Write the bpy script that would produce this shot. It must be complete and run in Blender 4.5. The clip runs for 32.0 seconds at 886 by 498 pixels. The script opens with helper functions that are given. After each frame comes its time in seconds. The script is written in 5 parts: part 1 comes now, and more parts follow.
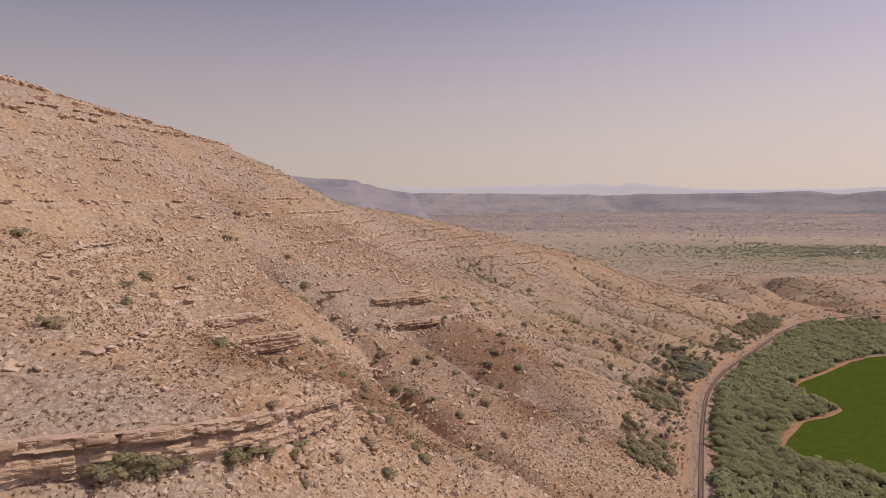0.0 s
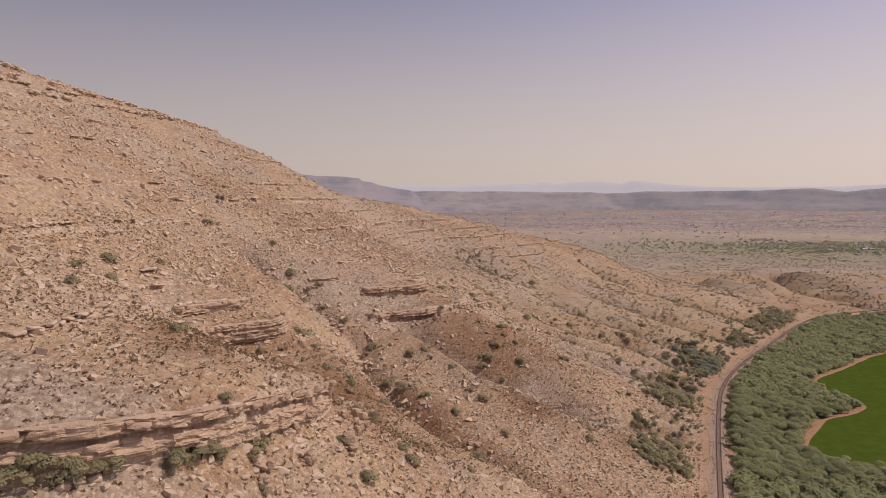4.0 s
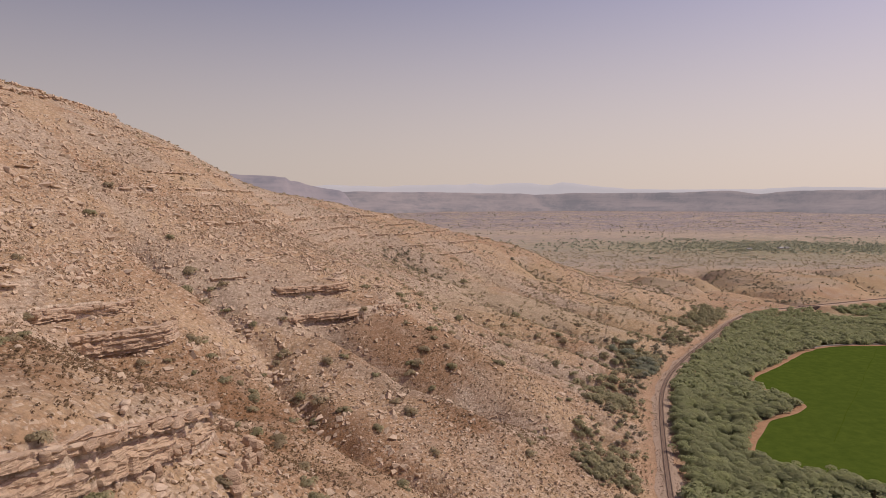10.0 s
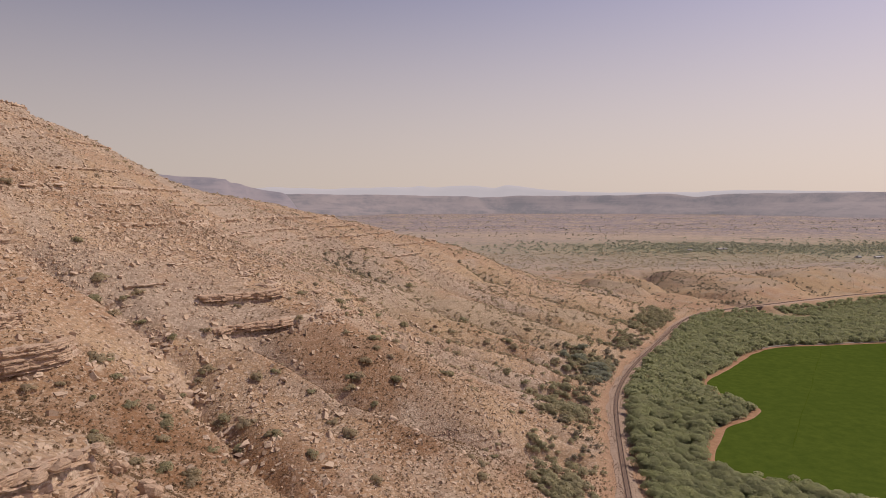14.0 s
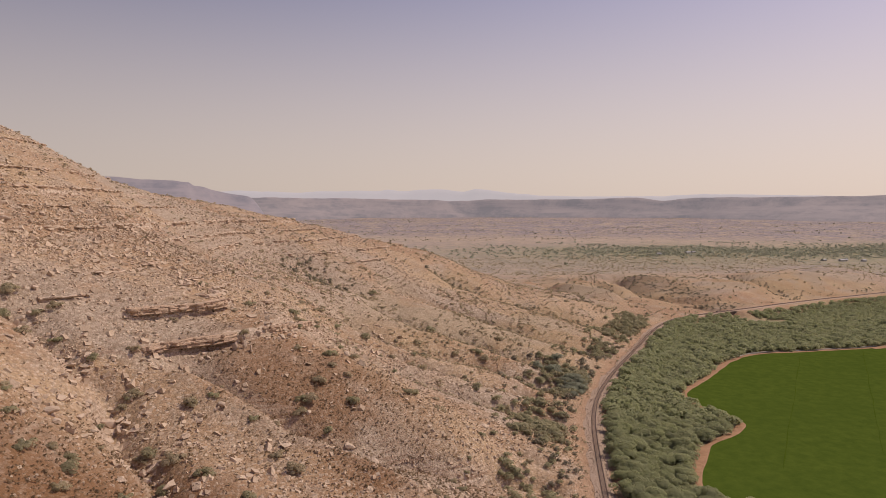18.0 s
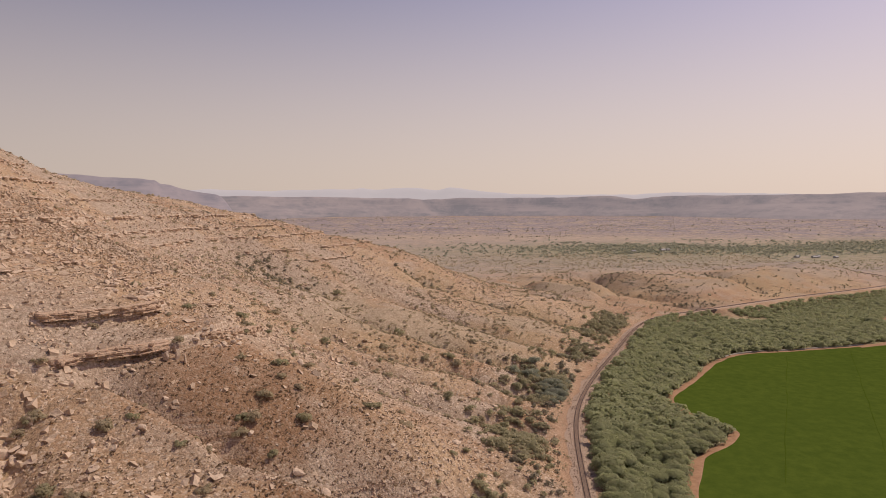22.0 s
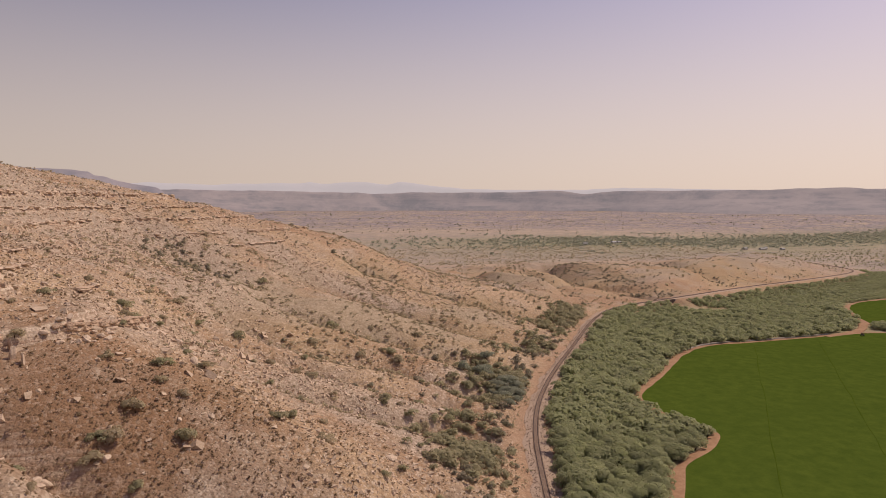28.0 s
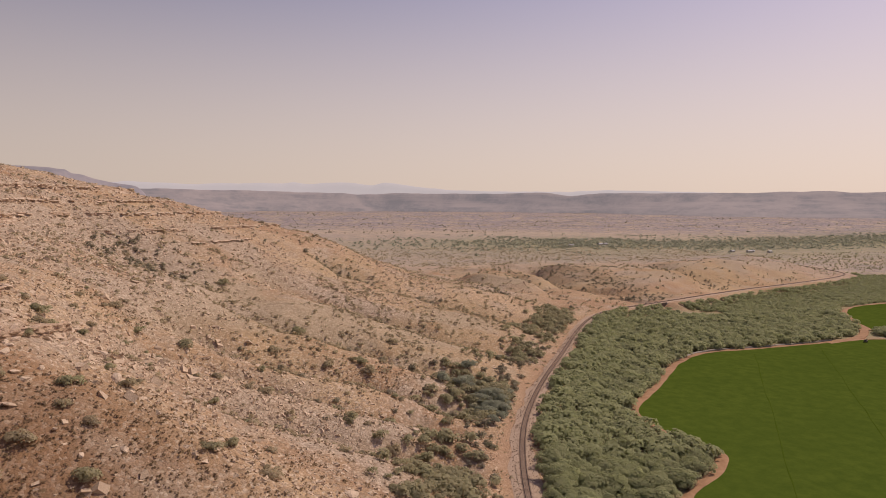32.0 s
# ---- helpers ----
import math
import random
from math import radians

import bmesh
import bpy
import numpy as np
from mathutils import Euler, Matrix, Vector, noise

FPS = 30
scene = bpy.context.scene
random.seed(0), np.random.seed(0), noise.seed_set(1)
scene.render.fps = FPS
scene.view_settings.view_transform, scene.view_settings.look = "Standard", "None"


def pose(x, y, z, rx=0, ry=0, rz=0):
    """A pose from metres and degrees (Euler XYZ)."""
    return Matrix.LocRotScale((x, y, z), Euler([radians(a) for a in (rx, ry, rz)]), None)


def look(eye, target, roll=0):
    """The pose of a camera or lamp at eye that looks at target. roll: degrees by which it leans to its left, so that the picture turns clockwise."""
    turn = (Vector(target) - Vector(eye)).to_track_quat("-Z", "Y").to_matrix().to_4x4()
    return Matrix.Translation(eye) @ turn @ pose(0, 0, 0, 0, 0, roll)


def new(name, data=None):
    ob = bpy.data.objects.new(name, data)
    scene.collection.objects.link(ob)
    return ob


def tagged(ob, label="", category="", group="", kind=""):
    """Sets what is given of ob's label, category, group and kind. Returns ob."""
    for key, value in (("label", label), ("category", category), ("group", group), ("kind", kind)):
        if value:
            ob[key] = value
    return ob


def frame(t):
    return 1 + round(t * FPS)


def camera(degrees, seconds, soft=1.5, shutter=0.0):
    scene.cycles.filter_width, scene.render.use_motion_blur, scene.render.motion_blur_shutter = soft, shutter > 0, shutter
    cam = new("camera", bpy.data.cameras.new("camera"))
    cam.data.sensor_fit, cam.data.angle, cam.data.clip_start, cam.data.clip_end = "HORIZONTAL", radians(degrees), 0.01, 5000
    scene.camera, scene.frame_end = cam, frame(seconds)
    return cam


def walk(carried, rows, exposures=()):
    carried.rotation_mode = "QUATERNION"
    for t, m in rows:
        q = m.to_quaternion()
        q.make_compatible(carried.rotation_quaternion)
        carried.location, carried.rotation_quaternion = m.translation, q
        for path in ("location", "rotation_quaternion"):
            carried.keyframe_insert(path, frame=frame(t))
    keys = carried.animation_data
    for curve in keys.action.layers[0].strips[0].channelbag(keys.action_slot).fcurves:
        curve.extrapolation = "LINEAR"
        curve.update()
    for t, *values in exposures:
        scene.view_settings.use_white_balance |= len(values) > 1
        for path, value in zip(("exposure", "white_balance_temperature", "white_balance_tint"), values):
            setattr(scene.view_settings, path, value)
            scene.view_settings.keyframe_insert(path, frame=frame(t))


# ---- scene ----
cam = camera(67.4, 32.0, 0.9)
PATH = [
    (0.0, (-0.11, -1.25, 108.09), (-1.38, 98.50, 101.08), -0.09),
    (0.5, (0.23, 1.56, 107.07), (-1.06, 101.30, 100.07), -0.10),
    (1.0, (0.41, 4.21, 106.07), (-1.06, 103.95, 98.91), -0.11),
    (1.5, (0.74, 7.02, 105.06), (-0.74, 106.75, 97.90), -0.12),
    (2.0, (1.07, 9.83, 104.04), (-0.42, 109.56, 96.90), -0.12),
    (2.5, (1.41, 12.47, 102.89), (-0.27, 112.20, 95.75), -0.14),
    (4.5, (2.74, 23.42, 99.16), (1.19, 123.15, 92.06), -0.15),
    (5.0, (2.92, 26.10, 98.46), (1.89, 125.84, 91.36), -0.14),
    (5.5, (3.25, 28.63, 97.91), (2.91, 128.38, 90.83), -0.12),
    (6.0, (3.59, 31.17, 97.37), (3.93, 130.92, 90.29), -0.10),
    (6.5, (3.86, 33.66, 97.04), (5.09, 133.40, 89.99), -0.06),
    (7.0, (4.13, 36.14, 96.72), (6.77, 135.86, 89.70), -0.01),
    (7.5, (4.41, 38.46, 96.25), (8.28, 138.14, 89.26), -0.06),
    (8.0, (4.68, 40.95, 95.93), (9.61, 140.58, 88.97), -0.02),
    (8.5, (4.80, 43.28, 95.61), (10.79, 142.86, 88.69), -0.08),
    (9.0, (5.07, 45.47, 95.30), (11.95, 144.99, 88.41), -0.05),
    (9.5, (5.26, 47.98, 95.02), (13.05, 147.44, 88.13), 0.00),
    (10.0, (5.44, 50.36, 94.89), (14.15, 149.74, 88.01), 0.05),
    (10.5, (5.77, 52.88, 94.60), (15.57, 152.16, 87.73), 0.01),
    (11.0, (5.95, 55.39, 94.31), (16.85, 154.56, 87.46), 0.06),
    (11.5, (6.28, 57.92, 94.17), (18.27, 156.98, 87.50), 0.02),
    (12.0, (6.62, 60.29, 93.89), (19.69, 159.21, 87.24), 0.08),
    (12.5, (6.95, 62.82, 93.76), (20.93, 161.61, 87.11), 0.12),
    (13.0, (7.28, 65.49, 93.61), (22.18, 164.15, 86.97), 0.07),
    (13.5, (7.82, 68.14, 93.36), (23.57, 166.68, 86.91), 0.11),
    (14.0, (8.36, 70.80, 93.27), (25.13, 169.17, 86.83), 0.05),
    (14.5, (9.05, 73.45, 93.03), (26.49, 171.70, 86.60), 0.08),
    (16.5, (11.97, 85.14, 92.73), (31.58, 183.01, 86.69), 0.08),
    (17.0, (12.81, 88.23, 92.46), (32.92, 186.01, 86.42), 0.10),
    (17.5, (13.80, 91.34, 92.33), (34.58, 188.97, 86.31), 0.03),
    (18.0, (14.79, 94.60, 92.20), (36.07, 192.13, 86.36), 0.06),
    (18.5, (15.78, 97.85, 92.06), (37.55, 195.28, 86.24), 0.08),
    (19.0, (16.92, 101.11, 91.93), (39.19, 198.43, 86.11), 0.10),
    (19.5, (17.96, 104.47, 91.78), (40.92, 201.63, 85.96), 0.02),
    (20.0, (19.00, 107.83, 91.48), (42.82, 204.77, 85.67), 0.05),
    (20.5, (20.04, 111.18, 91.18), (44.55, 207.96, 85.37), 0.07),
    (21.0, (21.08, 114.51, 90.58), (45.77, 211.24, 84.77), -0.03),
    (21.5, (22.26, 117.84, 89.82), (47.14, 214.51, 83.84), -0.03),
    (22.0, (23.45, 121.15, 88.92), (48.51, 217.77, 82.94), -0.04),
    (22.5, (24.64, 124.62, 88.16), (49.88, 221.19, 82.00), -0.04),
    (23.0, (25.83, 127.93, 87.26), (51.58, 224.36, 81.10), -0.02),
    (23.5, (27.06, 131.30, 86.39), (53.23, 227.61, 80.10), 0.01),
    (24.0, (28.30, 134.52, 85.52), (55.04, 230.67, 79.29), 0.05),
    (24.5, (29.53, 137.88, 84.64), (56.85, 233.87, 78.29), 0.10),
    (25.0, (30.91, 141.11, 83.92), (58.65, 236.98, 77.62), 0.13),
    (25.5, (32.30, 144.32, 83.05), (60.44, 240.08, 76.80), 0.16),
    (27.5, (37.53, 157.35, 79.72), (69.06, 252.02, 73.15), 0.07),
    (28.0, (39.06, 160.68, 78.96), (71.16, 255.16, 72.43), 0.12),
    (28.5, (40.53, 163.89, 78.37), (72.95, 258.26, 71.81), 0.15),
    (29.0, (41.97, 167.04, 77.82), (74.88, 261.24, 71.23), 0.19),
    (29.5, (43.41, 170.20, 77.33), (76.65, 264.29, 70.88), 0.23),
    (30.0, (44.88, 173.31, 76.85), (78.43, 267.29, 70.36), 0.27),
    (30.5, (46.39, 176.48, 76.39), (80.44, 270.28, 69.87), 0.31),
    (31.0, (47.86, 179.60, 76.04), (82.06, 273.35, 69.66), 0.34),
    (31.5, (49.30, 182.76, 75.98), (83.50, 276.51, 69.56), 0.46),
    (32.0, (50.79, 185.83, 75.98), (84.98, 279.59, 69.71), 0.48),
]
walk(cam, [(t, look(eye, target, roll)) for t, eye, target, roll in PATH], [(0, -0.03, 6600, 11), (14, 0.0, 6650, 9), (20, 0.02, 6850, 10), (32, 0.03, 7000, 11)])

# ---- light ----
SUN_AZ, SUN_EL = radians(82), radians(54)
world = bpy.data.worlds.new("world")
scene.world = world
world.use_nodes = True
wn, wl = world.node_tree.nodes, world.node_tree.links
sky = wn.new("ShaderNodeTexSky")
sky.sky_type, sky.sun_disc = "NISHITA", False
sky.sun_elevation, sky.sun_rotation = SUN_EL, SUN_AZ
sky.altitude, sky.air_density, sky.dust_density, sky.ozone_density = 1000, 1.0, 3.0, 1.0
# dusty air: the blue is dulled, and thickens to a warm pale haze at the horizon
warm = wn.new("ShaderNodeMix")
warm.data_type, warm.blend_type = "RGBA", "MULTIPLY"
warm.inputs[0].default_value = 1.0
warm.inputs[7].default_value = (1.16, 0.84, 0.90, 1)
wl.new(sky.outputs[0], warm.inputs[6])
coord, split = wn.new("ShaderNodeTexCoord"), wn.new("ShaderNodeSeparateXYZ")
wl.new(coord.outputs["Generated"], split.inputs[0])
fade = wn.new("ShaderNodeMapRange")
fade.interpolation_type = "SMOOTHSTEP"
for k, v in ((1, 0.0), (2, 0.44), (3, 0.85), (4, 0.0)):
    fade.inputs[k].default_value = v
wl.new(split.outputs[2], fade.inputs[0])
hazy = wn.new("ShaderNodeMix")
hazy.data_type = "RGBA"
hazy.inputs[7].default_value = (6.2, 5.3, 4.8, 1)
wl.new(fade.outputs[0], hazy.inputs[0])
wl.new(warm.outputs[2], hazy.inputs[6])
# hazy air is brighter towards the sun's side of the sky
sunward = wn.new("ShaderNodeVectorMath")
sunward.operation = "DOT_PRODUCT"
sunward.inputs[1].default_value = (math.sin(SUN_AZ), math.cos(SUN_AZ), 0)
wl.new(coord.outputs["Generated"], sunward.inputs[0])
side = wn.new("ShaderNodeMapRange")
for k, v in ((1, -0.7), (2, 1.0), (3, 0.71), (4, 1.15)):
    side.inputs[k].default_value = v
wl.new(sunward.outputs["Value"], side.inputs[0])
lit = wn.new("ShaderNodeVectorMath")
lit.operation = "SCALE"
wl.new(hazy.outputs[2], lit.inputs[0])
wl.new(side.outputs[0], lit.inputs["Scale"])
wl.new(lit.outputs[0], wn["Background"].inputs[0])
wn["Background"].inputs[1].default_value = 0.104
sun = new("sun", bpy.data.lights.new("sun", "SUN"))
sun.data.energy, sun.data.angle, sun.data.color = 2.45, radians(0.6), (1.0, 0.89, 0.74)
sun.matrix_world = look((0, 0, 0), (-math.sin(SUN_AZ) * math.cos(SUN_EL), -math.cos(SUN_AZ) * math.cos(SUN_EL), -math.sin(SUN_EL)))


# ---- materials ----
class Nodes:
    """A node material under construction."""

    def __init__(self, name, rough=0.9):
        self.mat = bpy.data.materials.new(name)
        self.mat.use_nodes = True
        self.tree = self.mat.node_tree
        self.out = self.tree.nodes["Principled BSDF"]
        self.out.inputs["Roughness"].default_value = rough
        self.out.inputs["Specular IOR Level"].default_value = 0.2

    def add(self, kind, **inputs):
        node = self.tree.nodes.new(kind)
        for key, value in inputs.items():
            self.set(node, key, value)
        return node

    def set(self, node, key, value):
        socket = node.inputs[key.replace("_", " ")] if isinstance(key, str) else node.inputs[key]
        if isinstance(value, bpy.types.NodeSocket):
            self.tree.links.new(value, socket)
        else:
            socket.default_value = value

    def place(self):
        return self.add("ShaderNodeNewGeometry").outputs["Position"]

    def own(self):
        return self.add("ShaderNodeTexCoord").outputs["Object"]

    def noise(self, vector, scale, detail=4.0, rough=0.6):
        return self.add("ShaderNodeTexNoise", Vector=vector, Scale=scale, Detail=detail, Roughness=rough).outputs["Fac"]

    def cells(self, vector, scale):
        return self.add("ShaderNodeTexVoronoi", Vector=vector, Scale=scale)

    def ramp(self, value, a, b):
        node = self.add("ShaderNodeMapRange", Value=value, From_Min=a, From_Max=b)
        return node.outputs[0]

    def maths(self, kind, a, b):
        node = self.add("ShaderNodeMath")
        node.operation = kind
        self.set(node, 0, a)
        self.set(node, 1, b)
        return node.outputs[0]

    def mix(self, factor, a, b):
        node = self.add("ShaderNodeMix")
        node.data_type = "RGBA"
        self.set(node, 0, factor)
        for key, value in ((6, a), (7, b)):
            self.set(node, key, value if isinstance(value, bpy.types.NodeSocket) else (*value, 1))
        return node.outputs[2]

    def bump(self, value, strength, distance):
        node = self.add("ShaderNodeBump", Height=value, Strength=strength, Distance=distance)
        self.set(self.out, "Normal", node.outputs[0])

    def done(self, colour):
        self.set(self.out, "Base Color", colour)
        return self.mat


def stone_mat(name, pale, dark, stain, scale, seams=False):
    n = Nodes(name, 0.92)
    p = n.place()
    col = n.mix(n.ramp(n.noise(p, 0.35 * scale, 5), 0.35, 0.7), pale, dark)
    col = n.mix(n.maths("MULTIPLY", n.ramp(n.noise(p, 1.7 * scale, 4), 0.5, 0.75), 0.7), col, stain)
    rnd = n.add("ShaderNodeObjectInfo").outputs["Random"]
    col = n.mix(n.maths("MULTIPLY", n.ramp(rnd, 0.2, 1.0), 0.45), col, dark)
    isl = n.add("ShaderNodeNewGeometry").outputs["Random Per Island"]
    col = n.mix(n.maths("MULTIPLY", n.ramp(isl, 0.3, 1.0), 0.5), col, stain)
    if seams:
        q = n.add("ShaderNodeSeparateXYZ", Vector=p).outputs
        bed = n.add("ShaderNodeCombineXYZ", X=n.maths("MULTIPLY", q[0], 0.06), Y=n.maths("MULTIPLY", q[1], 0.06), Z=n.maths("MULTIPLY", q[2], 2.2)).outputs[0]
        lines = n.noise(bed, 1.0, 4, 0.6)
        col = n.mix(n.maths("MULTIPLY", n.ramp(lines, 0.54, 0.62), 0.5), col, (0.27, 0.18, 0.13))
        n.bump(n.maths("ADD", n.noise(p, 2.5 * scale, 6, 0.7), n.maths("MULTIPLY", lines, 1.4)), 0.9, 0.4)
    else:
        n.bump(n.noise(p, 2.5 * scale, 6, 0.7), 0.6, 0.25)
    return n.done(col)


def leaf_mat(name, a, b, c):
    n = Nodes(name, 0.75)
    isl = n.add("ShaderNodeNewGeometry").outputs["Random Per Island"]
    col = n.mix(isl, a, b)
    rnd = n.add("ShaderNodeObjectInfo").outputs["Random"]
    col = n.mix(n.maths("MULTIPLY", rnd, 0.55), col, c)
    col = n.mix(n.maths("MULTIPLY", n.ramp(n.noise(n.place(), 0.09, 3), 0.4, 0.65), 0.6), col, c)
    n.set(n.out, "Specular IOR Level", 0.1)
    n.done(col)
    glow = n.add("ShaderNodeBsdfTranslucent", Color=col)
    both = n.add("ShaderNodeMixShader", Fac=0.5)
    n.tree.links.new(n.out.outputs[0], both.inputs[1])
    n.tree.links.new(glow.outputs[0], both.inputs[2])
    n.tree.links.new(both.outputs[0], n.tree.nodes["Material Output"].inputs[0])
    return n.mat


def plain_mat(name, a, b, scale, rough=0.9, bump=0.4):
    n = Nodes(name, rough)
    p = n.place()
    fine = n.noise(p, scale, 5, 0.7)
    col = n.mix(n.ramp(fine, 0.35, 0.68), a, b)
    col = n.mix(n.maths("MULTIPLY", n.ramp(n.noise(p, scale * 0.12, 3), 0.4, 0.7), 0.4), col, b)
    n.bump(fine, bump, 0.1)
    return n.done(col)


def ground_mat():
    n = Nodes("desert_earth", 0.95)
    p = n.place()
    attr = lambda name: [setattr(k, "attribute_name", name) for k in [n.add("ShaderNodeAttribute")]] and n.tree.nodes[-1].outputs["Fac"]
    tan, rust, grey, pale = (0.505, 0.36, 0.23), (0.385, 0.24, 0.145), (0.44, 0.345, 0.265), (0.70, 0.575, 0.455)
    col = n.mix(n.ramp(n.noise(p, 0.02, 5), 0.38, 0.62), tan, rust)
    col = n.mix(n.ramp(n.noise(p, 0.035, 5, 0.7), 0.5, 0.66), col, grey)
    col = n.mix(attr("stony"), col, grey)
    rusty = attr("rusty")
    col = n.mix(rusty, col, (0.24, 0.13, 0.066))
    up = n.add("ShaderNodeSeparateXYZ", Vector=n.add("ShaderNodeNewGeometry").outputs["True Normal"]).outputs[2]
    bed = n.add("ShaderNodeSeparateXYZ", Vector=p).outputs[2]
    strata = n.noise(n.add("ShaderNodeCombineXYZ", X=n.maths("MULTIPLY", n.add("ShaderNodeSeparateXYZ", Vector=p).outputs[0], 0.02), Y=n.maths("MULTIPLY", n.add("ShaderNodeSeparateXYZ", Vector=p).outputs[1], 0.02), Z=bed).outputs[0], 1.6, 4)
    rock = n.mix(n.ramp(strata, 0.35, 0.65), pale, (0.33, 0.215, 0.15))
    col = n.mix(n.ramp(up, 0.72, 0.5), col, rock)
    # gravel and small stones
    near = n.maths("MULTIPLY", attr("near"), n.maths("SUBTRACT", 1.0, n.maths("MULTIPLY", rusty, 0.7)))
    cells = n.cells(p, 1.5)
    chip = n.ramp(cells.outputs["Color"], 0.55, 0.9)
    col = n.mix(n.maths("MULTIPLY", n.maths("MULTIPLY", chip, near), 0.7), col, pale)
    # cell edges painted dark as the shade in the gaps between stones
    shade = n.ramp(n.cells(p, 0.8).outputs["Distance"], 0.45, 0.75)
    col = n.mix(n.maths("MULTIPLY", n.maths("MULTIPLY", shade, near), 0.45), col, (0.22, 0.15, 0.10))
    scrub = n.ramp(n.noise(p, 0.9, 3, 0.75), 0.54, 0.66)
    col = n.mix(n.maths("MULTIPLY", n.maths("MULTIPLY", scrub, near), 0.5), col, (0.19, 0.135, 0.075))
    # dry grass, river woods, and the plain's scrub with haze mixed into its colour
    col = n.mix(n.maths("MULTIPLY", attr("grass"), 0.3), col, (0.36, 0.275, 0.145))
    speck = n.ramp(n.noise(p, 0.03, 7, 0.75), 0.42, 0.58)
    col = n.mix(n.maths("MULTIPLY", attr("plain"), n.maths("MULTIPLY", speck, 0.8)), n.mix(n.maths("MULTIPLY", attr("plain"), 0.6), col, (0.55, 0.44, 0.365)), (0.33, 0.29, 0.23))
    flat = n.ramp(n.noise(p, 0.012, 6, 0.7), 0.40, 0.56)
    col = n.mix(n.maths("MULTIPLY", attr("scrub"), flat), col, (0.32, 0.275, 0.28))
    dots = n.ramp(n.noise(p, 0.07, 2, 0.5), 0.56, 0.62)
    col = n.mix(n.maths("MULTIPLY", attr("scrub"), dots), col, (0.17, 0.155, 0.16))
    col = n.mix(n.maths("MULTIPLY", attr("brushy"), 0.3), col, n.mix(n.ramp(n.noise(p, 0.25, 4, 0.7), 0.4, 0.6), (0.21, 0.165, 0.13), (0.13, 0.115, 0.085)))
    wood = n.ramp(n.noise(p, 0.05, 5, 0.7), 0.3, 0.6)
    col = n.mix(n.maths("MULTIPLY", attr("wood"), n.ramp(wood, -0.1, 0.9)), col, (0.25, 0.25, 0.135))
    col = n.mix(n.maths("MULTIPLY", attr("cut"), 0.75), col, n.mix(n.ramp(n.noise(p, 0.4, 5, 0.7), 0.35, 0.65), (0.48, 0.315, 0.205), (0.38, 0.235, 0.15)))
    h = n.maths("ADD", n.noise(p, 1.6, 6, 0.75), n.maths("MULTIPLY", cells.outputs["Distance"], -0.6))
    n.bump(h, 0.9, 0.35)
    return n.done(col)


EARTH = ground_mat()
LIMESTONE = stone_mat("limestone", (0.70, 0.545, 0.415), (0.57, 0.415, 0.295), (0.46, 0.315, 0.22), 1.0, True)
BOULDER = stone_mat("boulder_stone", (0.72, 0.59, 0.47), (0.62, 0.49, 0.375), (0.52, 0.39, 0.29), 1.6)
RUBBLE = stone_mat("rubble", (0.66, 0.525, 0.40), (0.52, 0.395, 0.285), (0.40, 0.29, 0.21), 1.0)
MESQUITE = leaf_mat("mesquite_leaves", (0.40, 0.425, 0.215), (0.46, 0.48, 0.27), (0.36, 0.37, 0.225))
# far river trees: distance haze put into a paler, greyer leaf colour
HAZED_LEAF = leaf_mat("hazed_leaves", (0.39, 0.405, 0.305), (0.46, 0.47, 0.365), (0.41, 0.41, 0.33))
OLIVE_LEAF = leaf_mat("olive_leaves", (0.39, 0.375, 0.22), (0.47, 0.45, 0.285), (0.43, 0.38, 0.255))
CREOSOTE = leaf_mat("creosote_leaves", (0.45, 0.39, 0.25), (0.55, 0.475, 0.325), (0.49, 0.40, 0.285))
DARK_LEAF = leaf_mat("juniper_leaves", (0.30, 0.29, 0.19), (0.38, 0.36, 0.25), (0.34, 0.29, 0.23))
GREY_LEAF = leaf_mat("grey_leaves", (0.34, 0.36, 0.265), (0.42, 0.435, 0.335), (0.37, 0.375, 0.29))
STRAW = leaf_mat("dry_tufts", (0.34, 0.245, 0.155), (0.26, 0.19, 0.12), (0.24, 0.175, 0.11))
BARK = plain_mat("bark", (0.13, 0.09, 0.06), (0.06, 0.045, 0.03), 3.0)
BALLAST = plain_mat("ballast", (0.47, 0.36, 0.28), (0.37, 0.27, 0.20), 1.2)
TIE = plain_mat("weathered_timber", (0.36, 0.265, 0.205), (0.45, 0.34, 0.265), 2.0)
TRESTLE = plain_mat("creosoted_timber", (0.09, 0.07, 0.06), (0.14, 0.105, 0.09), 2.0)
STEEL = plain_mat("rusty_steel", (0.10, 0.065, 0.05), (0.06, 0.045, 0.04), 1.0, 0.55)
DIRT = plain_mat("bare_dirt", (0.43, 0.26, 0.155), (0.29, 0.168, 0.096), 0.45)
CROP = plain_mat("alfalfa", (0.086, 0.121, 0.020), (0.060, 0.092, 0.015), 0.22, 1.0, 0.5)
CROP.node_tree.nodes["Principled BSDF"].inputs["Specular IOR Level"].default_value = 0.0
RUT = plain_mat("wheel_rut", (0.075, 0.11, 0.014), (0.055, 0.085, 0.010), 0.5)
RUT.node_tree.nodes["Principled BSDF"].inputs["Specular IOR Level"].default_value = 0.0
CONCRETE = plain_mat("concrete", (0.42, 0.38, 0.34), (0.3, 0.27, 0.25), 0.6)
WALL_PAINT = plain_mat("pale_stucco", (0.6, 0.57, 0.53), (0.5, 0.47, 0.43), 0.5)
TIN = plain_mat("tin_roof", (0.42, 0.42, 0.44), (0.3, 0.3, 0.32), 0.5, 0.5)


